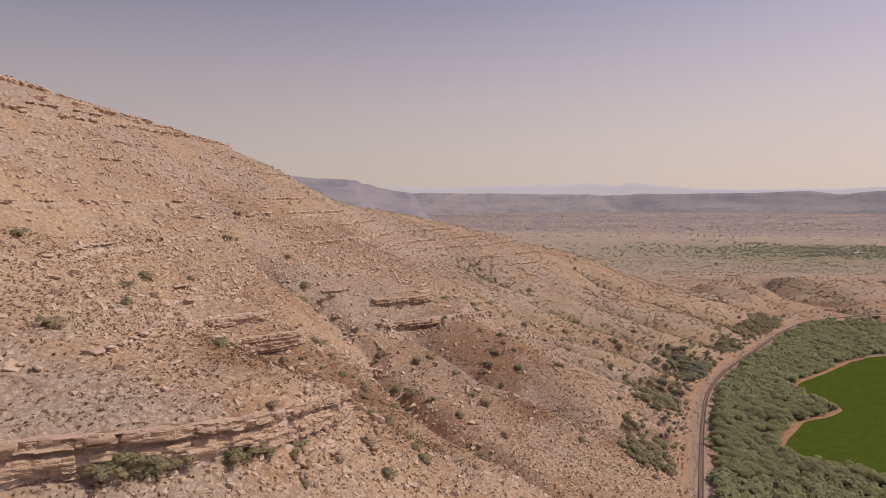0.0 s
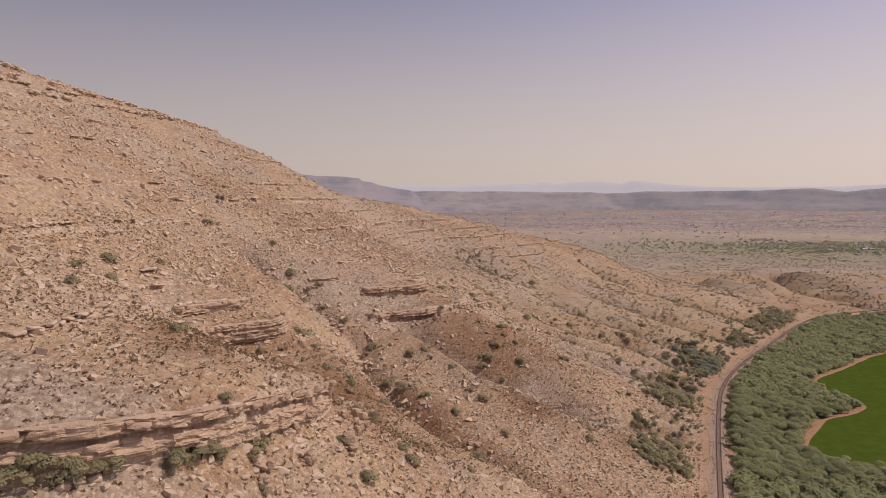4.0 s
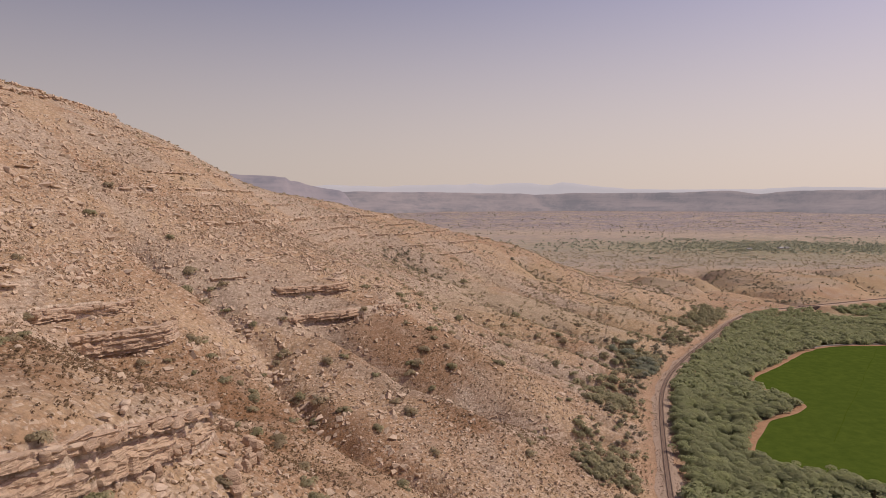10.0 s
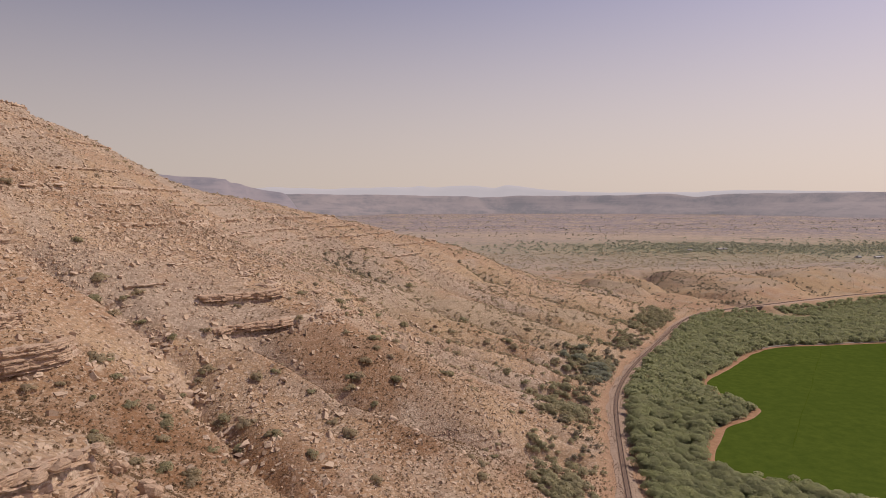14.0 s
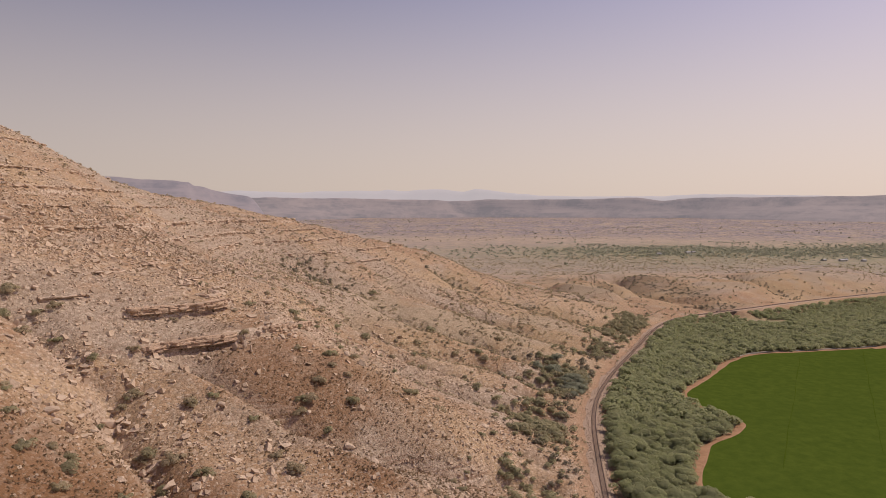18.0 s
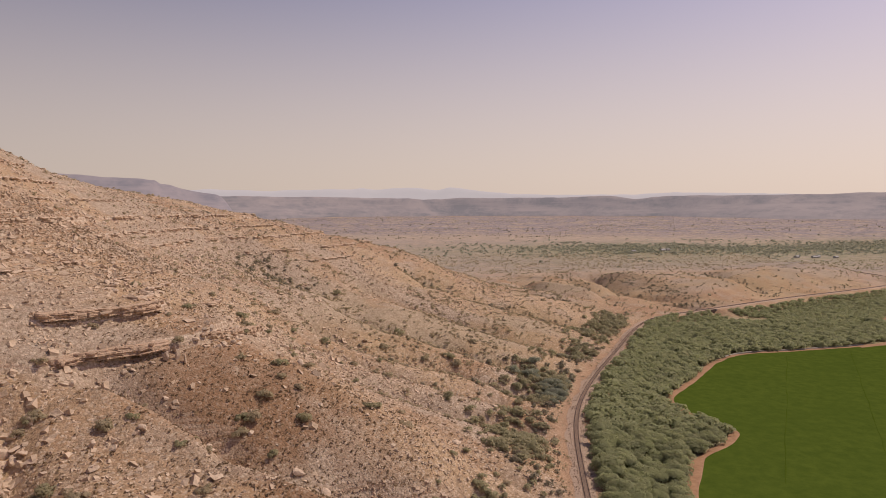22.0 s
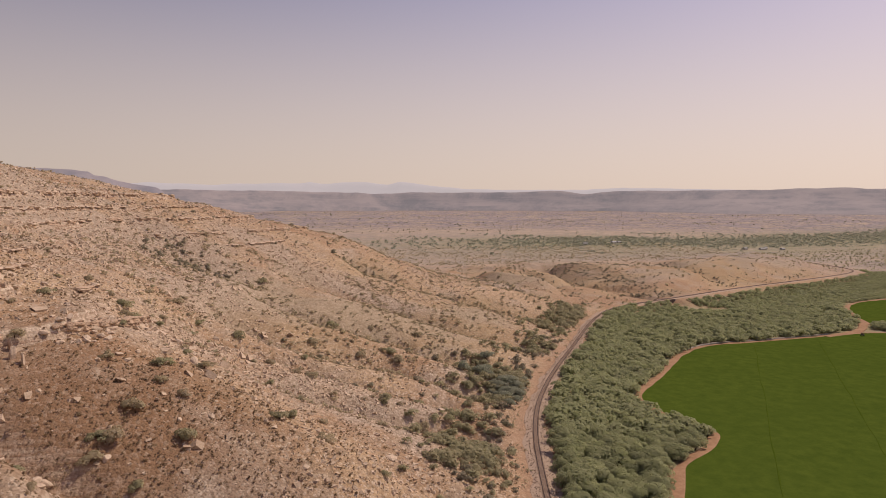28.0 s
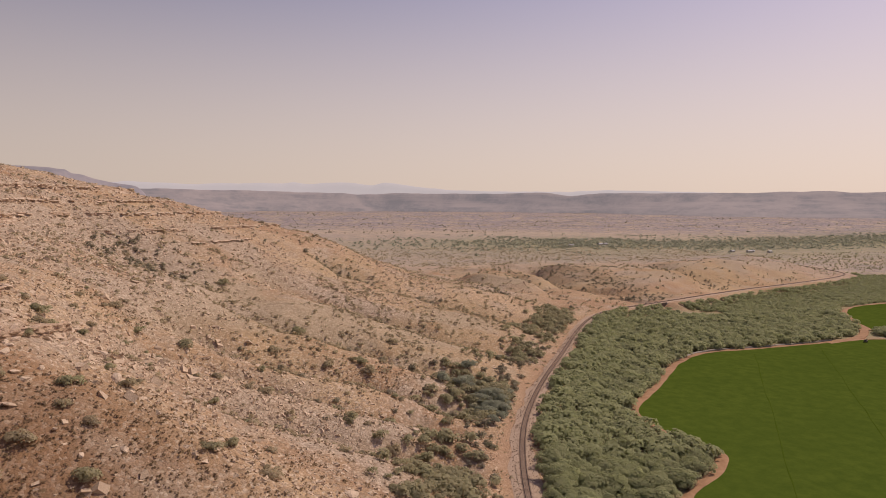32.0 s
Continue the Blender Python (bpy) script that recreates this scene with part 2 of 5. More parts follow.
# backdrop rock and scrub; distance haze is added as an even bluish glow
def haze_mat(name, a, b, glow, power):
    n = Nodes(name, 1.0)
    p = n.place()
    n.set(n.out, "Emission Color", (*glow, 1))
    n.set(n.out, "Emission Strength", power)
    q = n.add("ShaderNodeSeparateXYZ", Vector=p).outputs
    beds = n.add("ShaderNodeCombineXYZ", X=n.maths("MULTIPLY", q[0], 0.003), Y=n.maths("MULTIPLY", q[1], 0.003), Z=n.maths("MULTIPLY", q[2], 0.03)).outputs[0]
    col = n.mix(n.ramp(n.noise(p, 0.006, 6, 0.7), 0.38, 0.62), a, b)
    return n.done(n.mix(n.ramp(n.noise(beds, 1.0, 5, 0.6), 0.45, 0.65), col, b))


MESA_NEAR = haze_mat("mesa_scrub_haze", (0.05, 0.045, 0.05), (0.20, 0.155, 0.14), (0.33, 0.30, 0.335), 0.52)
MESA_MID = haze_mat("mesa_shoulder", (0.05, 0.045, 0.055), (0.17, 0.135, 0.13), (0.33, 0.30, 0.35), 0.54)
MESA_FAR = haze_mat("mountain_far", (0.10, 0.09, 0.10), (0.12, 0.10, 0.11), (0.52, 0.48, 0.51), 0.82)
RUBBER = plain_mat("black_rubber", (0.03, 0.03, 0.03), (0.05, 0.05, 0.05), 4.0)
RED_PAINT = plain_mat("dusty_paint", (0.16, 0.14, 0.13), (0.11, 0.10, 0.09), 2.0, 0.6)


# ---- landform ----
RAIL = [(-60, -180), (-20, -70), (22, 40), (59, 150), (91, 236), (119, 310), (147, 377), (182, 430), (230, 490), (266, 537), (300, 577), (333, 605), (396, 628), (521, 675), (622, 703), (726, 737), (775, 762), (800, 800), (830, 900)]
FIELD = [(176, 262), (160, 278), (146, 294), (166, 318), (177, 332), (196, 341), (212, 353), (206, 361), (206, 381), (208, 399), (219, 411), (238, 424), (266, 450), (288, 468), (316, 481), (352, 478), (415, 480), (455, 478), (520, 440), (620, 330), (560, 180), (420, 130), (260, 190)]
FARM_ROAD = [(404, 478), (424, 481), (442, 486), (462, 498), (478, 514)]
FIELD_2 = [(470, 500), (500, 540), (545, 582), (606, 592), (720, 590), (780, 540), (700, 480), (560, 470)]
# where each height lies, as x for each y
CONTOUR_Y = [-250, 0, 100, 130, 150, 168, 185, 200, 215, 230, 245, 285, 320, 345, 380, 430, 510, 605, 650, 700, 800, 1000, 1400]
CONTOURS = [
    (25, [-150, -60, -12, 2, 8, 13, 16, 14, 8, 10, 12, 18, 48, 56, 64, 70, 122, 190, 215, 200, 100, -150, -500]),
    (36, [-170, -80, -30, -16, -10, -6, -6, -17, -29, -30, -32, -34, 22, 36, 34, 42, 75, 158, 182, 165, 70, -190, -560]),
    (55, [-205, -110, -48, -36, -32, -29, -29, -50, -60, -80, -52, -63, -34, 3, 6, 4, 12, 112, 130, 108, 20, -240, -650]),
    (67, [-230, -134, -74, -43, -39, -46, -60, -74, -79, -94, -71, -84, -62, -36, -30, -24, -16, 64, 80, 55, -30, -274, -712]),
    (85, [-265, -165, -116, -106, -102, -100, -100, -105, -113, -116, -110, -117, -100, -90, -80, -58, -52, 0, 12, -15, -100, -320, -800]),
    (115, [-320, -220, -172, -162, -158, -154, -152, -150, -150, -150, -150, -154, -142, -134, -123, -106, -98, -136, -154, -172, -246, -420, -950]),
    (150, [-390, -280, -228, -220, -216, -212, -210, -208, -208, -207, -206, -204, -198, -191, -183, -173, -172, -204, -218, -238, -320, -500, -1050]),
    (190, [-480, -354, -309, -303, -299, -296, -293, -291, -290, -290, -289, -288, -288, -290, -290, -290, -302, -335, -340, -360, -430, -640, -1200]),
    (208, [-640, -470, -400, -390, -384, -380, -376, -374, -373, -372, -371, -369, -370, -370, -372, -378, -392, -425, -440, -470, -560, -780, -1350]),
]


def smooth(v, a, b):
    s = np.clip((v - a) / (b - a), 0, 1)
    return s * s * (3 - 2 * s)


def hashed(i, j, seed):
    n = (i * 374761393 + j * 668265263 + seed * 974634777) & 0xFFFFFFFF
    n = ((n ^ (n >> 13)) * 1274126177) & 0xFFFFFFFF
    return ((n ^ (n >> 16)) & 0xFFFF) / 65535.0


def vnoise(x, y, size, seed=0):
    """Value noise between -1 and 1."""
    x, y = np.asarray(x, float) / size, np.asarray(y, float) / size
    i, j = np.floor(x).astype(np.int64), np.floor(y).astype(np.int64)
    u, v = x - i, y - j
    u, v = u * u * (3 - 2 * u), v * v * (3 - 2 * v)
    a = hashed(i, j, seed) * (1 - u) + hashed(i + 1, j, seed) * u
    b = hashed(i, j + 1, seed) * (1 - u) + hashed(i + 1, j + 1, seed) * u
    return (a * (1 - v) + b * v) * 2 - 1


def fbm(x, y, size, seed=0, octaves=4):
    return sum(vnoise(x, y, size / 2**k, seed + k * 7) / 2**k for k in range(octaves))


def line_distance(x, y, pts):
    """Distance to a polyline, how far along it (0 to 1), and the side (+ is right of its way)."""
    x, y = np.asarray(x, float), np.asarray(y, float)
    best, along, side = np.full(x.shape, 1e9), np.zeros(x.shape), np.zeros(x.shape)
    seg = [math.hypot(b[0] - a[0], b[1] - a[1]) for a, b in zip(pts, pts[1:])]
    total, run = sum(seg), 0.0
    for (ax, ay), (bx, by), l in zip(pts, pts[1:], seg):
        dx, dy = (bx - ax) / l, (by - ay) / l
        s = np.clip((x - ax) * dx + (y - ay) * dy, 0, l)
        d = np.hypot(x - ax - s * dx, y - ay - s * dy)
        near = d < best
        best = np.where(near, d, best)
        along = np.where(near, (run + s) / total, along)
        side = np.where(near, (x - ax) * dy - (y - ay) * dx, side)
        run += l
    return best, along, np.sign(side)


def inside(x, y, pts):
    x, y = np.asarray(x, float), np.asarray(y, float)
    odd = np.zeros(x.shape, bool)
    for (ax, ay), (bx, by) in zip(pts, pts[1:] + pts[:1]):
        if ay != by:
            odd ^= ((ay > y) != (by > y)) & (x < (bx - ax) * (y - ay) / (by - ay) + ax)
    return odd


def blur(a, n, axis):
    if n < 1:
        return a
    k = np.ones(2 * n + 1) / (2 * n + 1)
    pad = [(0, 0), (0, 0)]
    pad[axis] = (n, n)
    return np.apply_along_axis(lambda r: np.convolve(r, k, "valid"), axis, np.pad(a, pad, "edge"))


GX, GY, GS = -760.0, -260.0, 3.0
gx, gy = np.arange(GX, 1000, GS), np.arange(GY, 1420, GS)
foot = np.interp(gy, [p[1] for p in RAIL[:13]] + [660, 700, 760, 850, 1000, 1400], [p[0] - 7 for p in RAIL[:13]] + [395, 370, 330, 250, 60, -300])
foot = np.where(gy > 560, np.minimum(foot, 330 + 0 * gy), foot)
rows_z = []
levels = np.array([[f for f in foot]] + [np.interp(gy, CONTOUR_Y, xs) for _, xs in CONTOURS])
heights = [1.0] + [z for z, _ in CONTOURS]
for r in range(len(gy)):
    rows_z.append(np.interp(gx, levels[::-1, r], heights[::-1], right=0.0))
BASE = np.array(rows_z)
for _ in range(2):
    BASE = blur(blur(BASE, 2, 0), 1, 1)


def base_height(x, y):
    i, j = np.clip((np.asarray(x, float) - GX) / GS, 0, len(gx) - 1.01), np.clip((np.asarray(y, float) - GY) / GS, 0, len(gy) - 1.01)
    a, b = i.astype(int), j.astype(int)
    u, v = i - a, j - b
    return (BASE[b, a] * (1 - u) + BASE[b, a + 1] * u) * (1 - v) + (BASE[b + 1, a] * (1 - u) + BASE[b + 1, a + 1] * u) * v


WASH = [(372, 668), (396, 629), (408, 606), (424, 588)]
# gullies: way downhill, width, depth
GULLIES = [
    ([(-120, 318), (-92, 317), (-66, 311), (-52, 303), (-37, 291), (-30, 279), (-25, 262), (-17, 247), (-3, 237), (9, 228), (30, 214), (56, 200)], 7, 8.0),
    ([(-36, 321), (-16, 311), (2, 301), (18, 292), (40, 291), (70, 290), (100, 292)], 6.5, 9.0),
    ([(22, 345), (42, 335), (62, 324), (82, 312), (104, 306)], 5, 2.4),
    ([(36, 369), (56, 365), (86, 360), (120, 354)], 7, 7.0),
    ([(20, 404), (62, 396), (104, 388), (140, 384)], 7.5, 8.0),
    ([(30, 440), (78, 424), (124, 410), (152, 402)], 7.5, 8.0),
    ([(40, 486), (100, 462), (150, 440), (176, 432)], 8, 7.0),
    ([(60, 540), (130, 512), (190, 480), (214, 474)], 9, 7.0),
    ([(110, 590), (190, 566), (250, 540)], 10, 5.5),
    ([(150, 660), (230, 650), (300, 610)], 12, 7.0),
    ([(-20, 545), (30, 512), (70, 490)], 8, 2.5),
]
FAR_GULLIES = [
    ([(285, 800), (274, 750), (264, 690), (254, 620), (262, 585)], 11, 10),
    ([(392, 840), (376, 780), (366, 715), (384, 675), (405, 640)], 13, 13),
    ([(520, 800), (500, 740), (520, 690)], 10, 7),
    ([(340, 790), (330, 720), (318, 650)], 9, 6),
]
# ribs between the gullies: way downhill, width, rise
RIBS = [
    ([(-31, 305), (-15, 300), (0, 291), (14, 281), (28, 271), (45, 258), (66, 246)], 10, 5.5),
    ([(32, 340), (48, 325), (66, 312), (86, 304)], 9, 4.0),
]
# bands of hard rock: height, rise, stretch of y, softness of its ends
BANDS = [
    (53.0, 7.4, 90, 190, 8), (63.5, 2.0, 110, 168, 6), (57.0, 6.0, 222, 260, 4), (65.0, 3.6, 220, 264, 5), (72.5, 2.0, 186, 264, 10),
    (50.0, 3.5, 300, 352, 8), (58.5, 4.0, 318, 372, 8), (63.0, 2.0, 300, 420, 15), (84.0, 3.0, 380, 700, 20), (77.0, 2.0, 420, 640, 20), (70.0, 2.2, 440, 720, 25),
    (62.0, 2.0, 480, 720, 25), (100.0, 2.5, 330, 520, 20), (108.0, 2.0, 150, 330, 25), (92.0, 2.0, 120, 300, 25), (150.0, 4.0, 0, 650, 30), (158.0, 3.0, 0, 520, 30), (168.0, 4.0, 0, 560, 30), (180.0, 4.0, 0, 620, 30),
]


def dip(y):
    """How far the rock beds of the near spur rise towards the start of the way."""
    return 0.17 * np.clip(178 - np.asarray(y, float), 0, 75)


def height(x, y):
    x, y = np.asarray(x, float), np.asarray(y, float)
    z = base_height(x, y)
    rise = smooth(z, 2, 14)
    z = z + rise * (fbm(x, y, 46, 3, 4) * 1.6)
    wx, wy = x + 4.5 * fbm(x, y, 26, 61, 3), y + 4.5 * fbm(x, y, 26, 67, 3)
    for pts, w, depth in GULLIES:
        d, s, _ = line_distance(wx, wy, pts)
        z = z - depth * np.exp(-((d / w) ** 1.25)) * smooth(s, 0, 0.12) * smooth(z, 0, 7)
    for pts, w, tall in RIBS:
        d, s, _ = line_distance(wx, wy, pts)
        z = z + tall * np.exp(-((d / w) ** 1.3)) * smooth(s, 0, 0.1) * (1 - smooth(s, 0.75, 1.0)) * smooth(z, 0, 9)
    wob = fbm(x, y, 30, 21, 3) * 0.9
    cut = fbm(x, y, 26, 31, 3)
    for z0, h, ya, yb, soft in BANDS:
        m = smooth(y, ya - soft, ya + soft) * (1 - smooth(y, yb - soft, yb + soft)) * (1.0 if h > 6 else np.clip(0.75 + 0.8 * cut, 0, 1))
        t = z + wob - z0 - dip(y)
        z = z + m * h * (smooth(t, -0.45, 0.45) - np.clip((t + 1.5 * h) / (3 * h), 0, 1))
    step = (z + wob * 1.3) / 3.1
    frac = step - np.floor(step)
    z = z + rise * smooth(z, 30, 60) * 0.55 * (smooth(frac, 0.35, 0.6) - frac) * (0.6 + 0.8 * cut)
    # the far mounds beyond the bend of the line
    far = smooth(y, 605, 690) * smooth(x, 140, 240)
    d, s, side = line_distance(x, y, RAIL)
    mound = (19 + 7 * fbm(x, y, 150, 51, 3) - 9 * np.abs(vnoise(x + 0.5 * y, y, 70, 57)) ** 0.5) * smooth(d, 6, 70) * np.where(side < 0, 1, 0)
    for pts, w, depth in FAR_GULLIES:
        e, s, _ = line_distance(x, y, pts)
        mound = mound - depth * np.exp(-((e / w) ** 1.3)) * smooth(mound, 0, 8)
    out = smooth(y, 800, 1050)
    z = np.maximum(z, far * mound * (1 - out))
    # bank down from the line to the tree belt, then the field
    right = np.where(side > 0, smooth(d, 4, 30), 0.0)
    z = np.where(z < 1.5, z * (1 - right) - (4.0 + 2.5 * smooth(y, 560, 640)) * right, z)
    beyond = smooth(y, 700, 1000)
    plain = -8 + smooth(np.hypot(x, y), 1900, 4400) * 62
    z = np.where(z < 3, z * (1 - beyond) + np.maximum(z, plain) * beyond * 1.0, z)
    # a wash under the line, and the cutting in which it lies
    wash, _, _ = line_distance(x, y, WASH)
    gap = np.exp(-((wash / 6.0) ** 4))
    z = np.where(d < 22, z * smooth(d, 3.6, 10), z)
    z = z * (1 - gap) - 4.5 * gap
    z = z + fbm(x, y, 7, 71, 3) * 0.16 * smooth(d, 4, 9)
    return z


# ---- the ground sheet ----
def axis(parts):
    """Grid lines from rows of start, end, first step and last step."""
    vals = []
    for a, b, s0, s1 in parts:
        v = a
        while v < b - 0.25 * s0:
            vals.append(v)
            v += s0 + (s1 - s0) * (v - a) / (b - a)
    return np.array(vals + [parts[-1][1]], float)


XS = axis([(-4900, -420, 160, 12), (-420, -125, 8, 2.2), (-125, 140, 1.15, 1.15), (140, 420, 1.8, 4), (420, 900, 5, 12), (900, 5800, 16, 200)])
YS = axis([(-300, 90, 12, 2.5), (90, 410, 1.15, 1.15), (410, 740, 1.6, 3.4), (740, 1100, 4, 9), (1100, 4900, 12, 130)])
MX, MY = np.meshgrid(XS, YS)
MZ = height(MX, MY)


def ground_z(x, y):
    x, y = np.asarray(x, float), np.asarray(y, float)
    i, j = np.clip(np.searchsorted(XS, x) - 1, 0, len(XS) - 2), np.clip(np.searchsorted(YS, y) - 1, 0, len(YS) - 2)
    u, v = (x - XS[i]) / (XS[i + 1] - XS[i]), (y - YS[j]) / (YS[j + 1] - YS[j])
    return (MZ[j, i] * (1 - u) + MZ[j, i + 1] * u) * (1 - v) + (MZ[j + 1, i] * (1 - u) + MZ[j + 1, i + 1] * u) * v


def fast_mesh(name, verts, faces, material, flat=True, normals=None):
    """A mesh from arrays of vertices and of faces with equal corner counts."""
    verts, faces = np.asarray(verts, np.float32), np.asarray(faces, np.int32)
    me = bpy.data.meshes.new(name)
    me.vertices.add(len(verts))
    me.vertices.foreach_set("co", verts.ravel())
    k = faces.shape[1]
    me.loops.add(faces.size)
    me.loops.foreach_set("vertex_index", faces.ravel())
    me.polygons.add(len(faces))
    me.polygons.foreach_set("loop_start", np.arange(0, faces.size, k, dtype=np.int32))
    me.polygons.foreach_set("loop_total", np.full(len(faces), k, np.int32))
    me.polygons.foreach_set("use_smooth", np.full(len(faces), not flat))
    me.materials.append(material)
    me.update(calc_edges=True)
    if normals is not None:
        me.normals_split_custom_set_from_vertices(np.asarray(normals, np.float32))
    return me


ny, nx = MX.shape
idx = np.arange(ny * nx).reshape(ny, nx)
quads = np.stack([idx[:-1, :-1], idx[:-1, 1:], idx[1:, 1:], idx[1:, :-1]], -1).reshape(-1, 4)
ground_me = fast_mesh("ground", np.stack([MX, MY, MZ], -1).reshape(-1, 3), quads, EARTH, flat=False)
rail_d, _, rail_side = line_distance(MX, MY, RAIL)
R0 = np.hypot(MX, MY)
hill = smooth(MZ, 5, 12)
masks = {
    "rusty": np.clip(np.exp(-(((MX + 28) / 40) ** 2 + ((MY - 222) / 46) ** 2) ** 2) + 0.85 * np.exp(-(((MX - 18) / 36) ** 2 + ((MY - 314) / 26) ** 2) ** 2) + 0.8 * np.exp(-(((MX - 46) / 30) ** 2 + ((MY - 270) / 22) ** 2) ** 2) + 0.8 * np.exp(-(((MX + 52) / 14) ** 2 + ((MY - 172) / 30) ** 2) ** 2), 0, 1) * smooth(fbm(MX, MY, 24, 121, 3), -0.6, 0.2),
    "cut": ((rail_side < 0) * (1 - smooth(rail_d + 2.5 * fbm(MX, MY, 14, 131, 3), 4, 11)) + (rail_side > 0) * (1 - smooth(rail_d + 2 * fbm(MX, MY, 11, 133, 3), 4, 8))) * (1 - 0.6 * smooth(MY, 480, 600)),
    "near": 1 - smooth(R0, 500, 1000),
    "stony": np.clip(smooth(fbm(MX * 0.6 + MY * 0.5, MY, 40, 81, 4), 0.05, 0.5) * hill, 0, 1),
    "grass": (1 - smooth(MZ, 30, 50)) * smooth(MY, 380, 470) * smooth(fbm(MX, MY, 60, 83, 3), -0.5, 0.4) * (1 - smooth(MY, 1000, 1500)),
    "wood": np.clip((0.45 * np.exp(-(((MY - 1180) / 230) ** 2)) + 0.85 * np.exp(-(((MY - 1480) / 240) ** 2))) * (0.35 + 0.65 * smooth(MX, 250, 800)) + 0.8 * (rail_side > 0) * smooth(rail_d, 8, 20) * (1 - smooth(MY, 640, 760)), 0, 1),
    "brushy": np.clip(sum(np.exp(-(((MX - cx) / 26) ** 2 + ((MY - cy) / 44) ** 2)) for cx, cy in ((398, 700), (412, 760), (420, 660), (400, 810))), 0, 1) * smooth(fbm(MX, MY, 26, 127, 3), -0.7, 0.2),
    # plain and scrub: distances at which haze is painted into the ground's colour
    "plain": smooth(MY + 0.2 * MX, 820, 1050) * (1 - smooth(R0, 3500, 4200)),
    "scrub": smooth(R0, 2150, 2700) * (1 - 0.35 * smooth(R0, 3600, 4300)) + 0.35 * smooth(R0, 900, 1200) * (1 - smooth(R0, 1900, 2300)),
}
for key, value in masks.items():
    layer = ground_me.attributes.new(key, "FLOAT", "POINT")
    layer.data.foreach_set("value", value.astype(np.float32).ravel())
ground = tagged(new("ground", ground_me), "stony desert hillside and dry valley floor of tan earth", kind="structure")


# ---- small builders ----
def part(name, me, parent=None, label="", at=None):
    ob = new(name, me)
    ob.parent = parent
    if at is not None:
        ob.matrix_basis = at
    return tagged(ob, label)


def thing(name, x, y, z, label, category, group="", turn=0.0, size=1.0):
    ob = new(name)
    ob.empty_display_size = 0.1
    ob.matrix_basis = Matrix.LocRotScale((x, y, z), Euler((0, 0, turn)), (size, size, size))
    return tagged(ob, label, category, group)


ICO = bmesh.new()
bmesh.ops.create_icosphere(ICO, subdivisions=1, radius=1)
ICO_V = np.array([v.co[:] for v in ICO.verts])
ICO_F = np.array([[v.index for v in f.verts] for f in ICO.faces])
ICO.free()
ICO = bmesh.new()
bmesh.ops.create_icosphere(ICO, subdivisions=2, radius=1)
ICO2_V = np.array([v.co[:] for v in ICO.verts])
ICO2_F = np.array([[v.index for v in f.verts] for f in ICO.faces])
ICO.free()
rng = np.random.default_rng(7)


def rock_shape(r, fine=False):
    """A broken block: a ball cut flat by a few planes."""
    v, f = (ICO2_V.copy(), ICO2_F) if fine else (ICO_V.copy(), ICO_F)
    for _ in range(9 if fine else 6):
        nrm = r.normal(size=3)
        nrm /= np.linalg.norm(nrm)
        d = v @ nrm - r.uniform(0.35, 0.7)
        v -= np.clip(d, 0, None)[:, None] * nrm
    v += r.normal(size=v.shape) * 0.03
    return v * np.array([1.0, r.uniform(0.6, 1.0), r.uniform(0.45, 0.8)]), f


def stone_shape(r):
    """A small angular stone with few faces."""
    v = np.array([(x, y, z) for z in (-1, 1) for x, y in ((-1, -1), (1, -1), (1, 1), (-1, 1))], float)
    v *= r.uniform(0.3, 1.0, (8, 3))
    f = np.array([(0, 2, 1), (0, 3, 2), (4, 5, 6), (4, 6, 7), (0, 1, 5), (0, 5, 4), (1, 2, 6), (1, 6, 5), (2, 3, 7), (2, 7, 6), (3, 0, 4), (3, 4, 7)])
    v *= np.array([1.0, r.uniform(0.55, 1.0), r.uniform(0.4, 0.75)])
    turn = np.array(Euler(r.normal(size=3) * 0.55).to_matrix())
    return v @ turn.T, f


def block_shape(r):
    """A squared block with broken corners and rough faces."""
    v = np.sign(ICO2_V) * np.abs(ICO2_V) ** 0.55
    for _ in range(5):
        nrm = r.normal(size=3)
        nrm /= np.linalg.norm(nrm)
        d = v @ nrm - r.uniform(0.62, 0.95)
        v = v - np.clip(d, 0, None)[:, None] * nrm
    v = v + r.normal(size=v.shape) * 0.035
    return v * np.array([1.0, r.uniform(0.7, 1.0), r.uniform(0.5, 0.8)]), ICO2_F


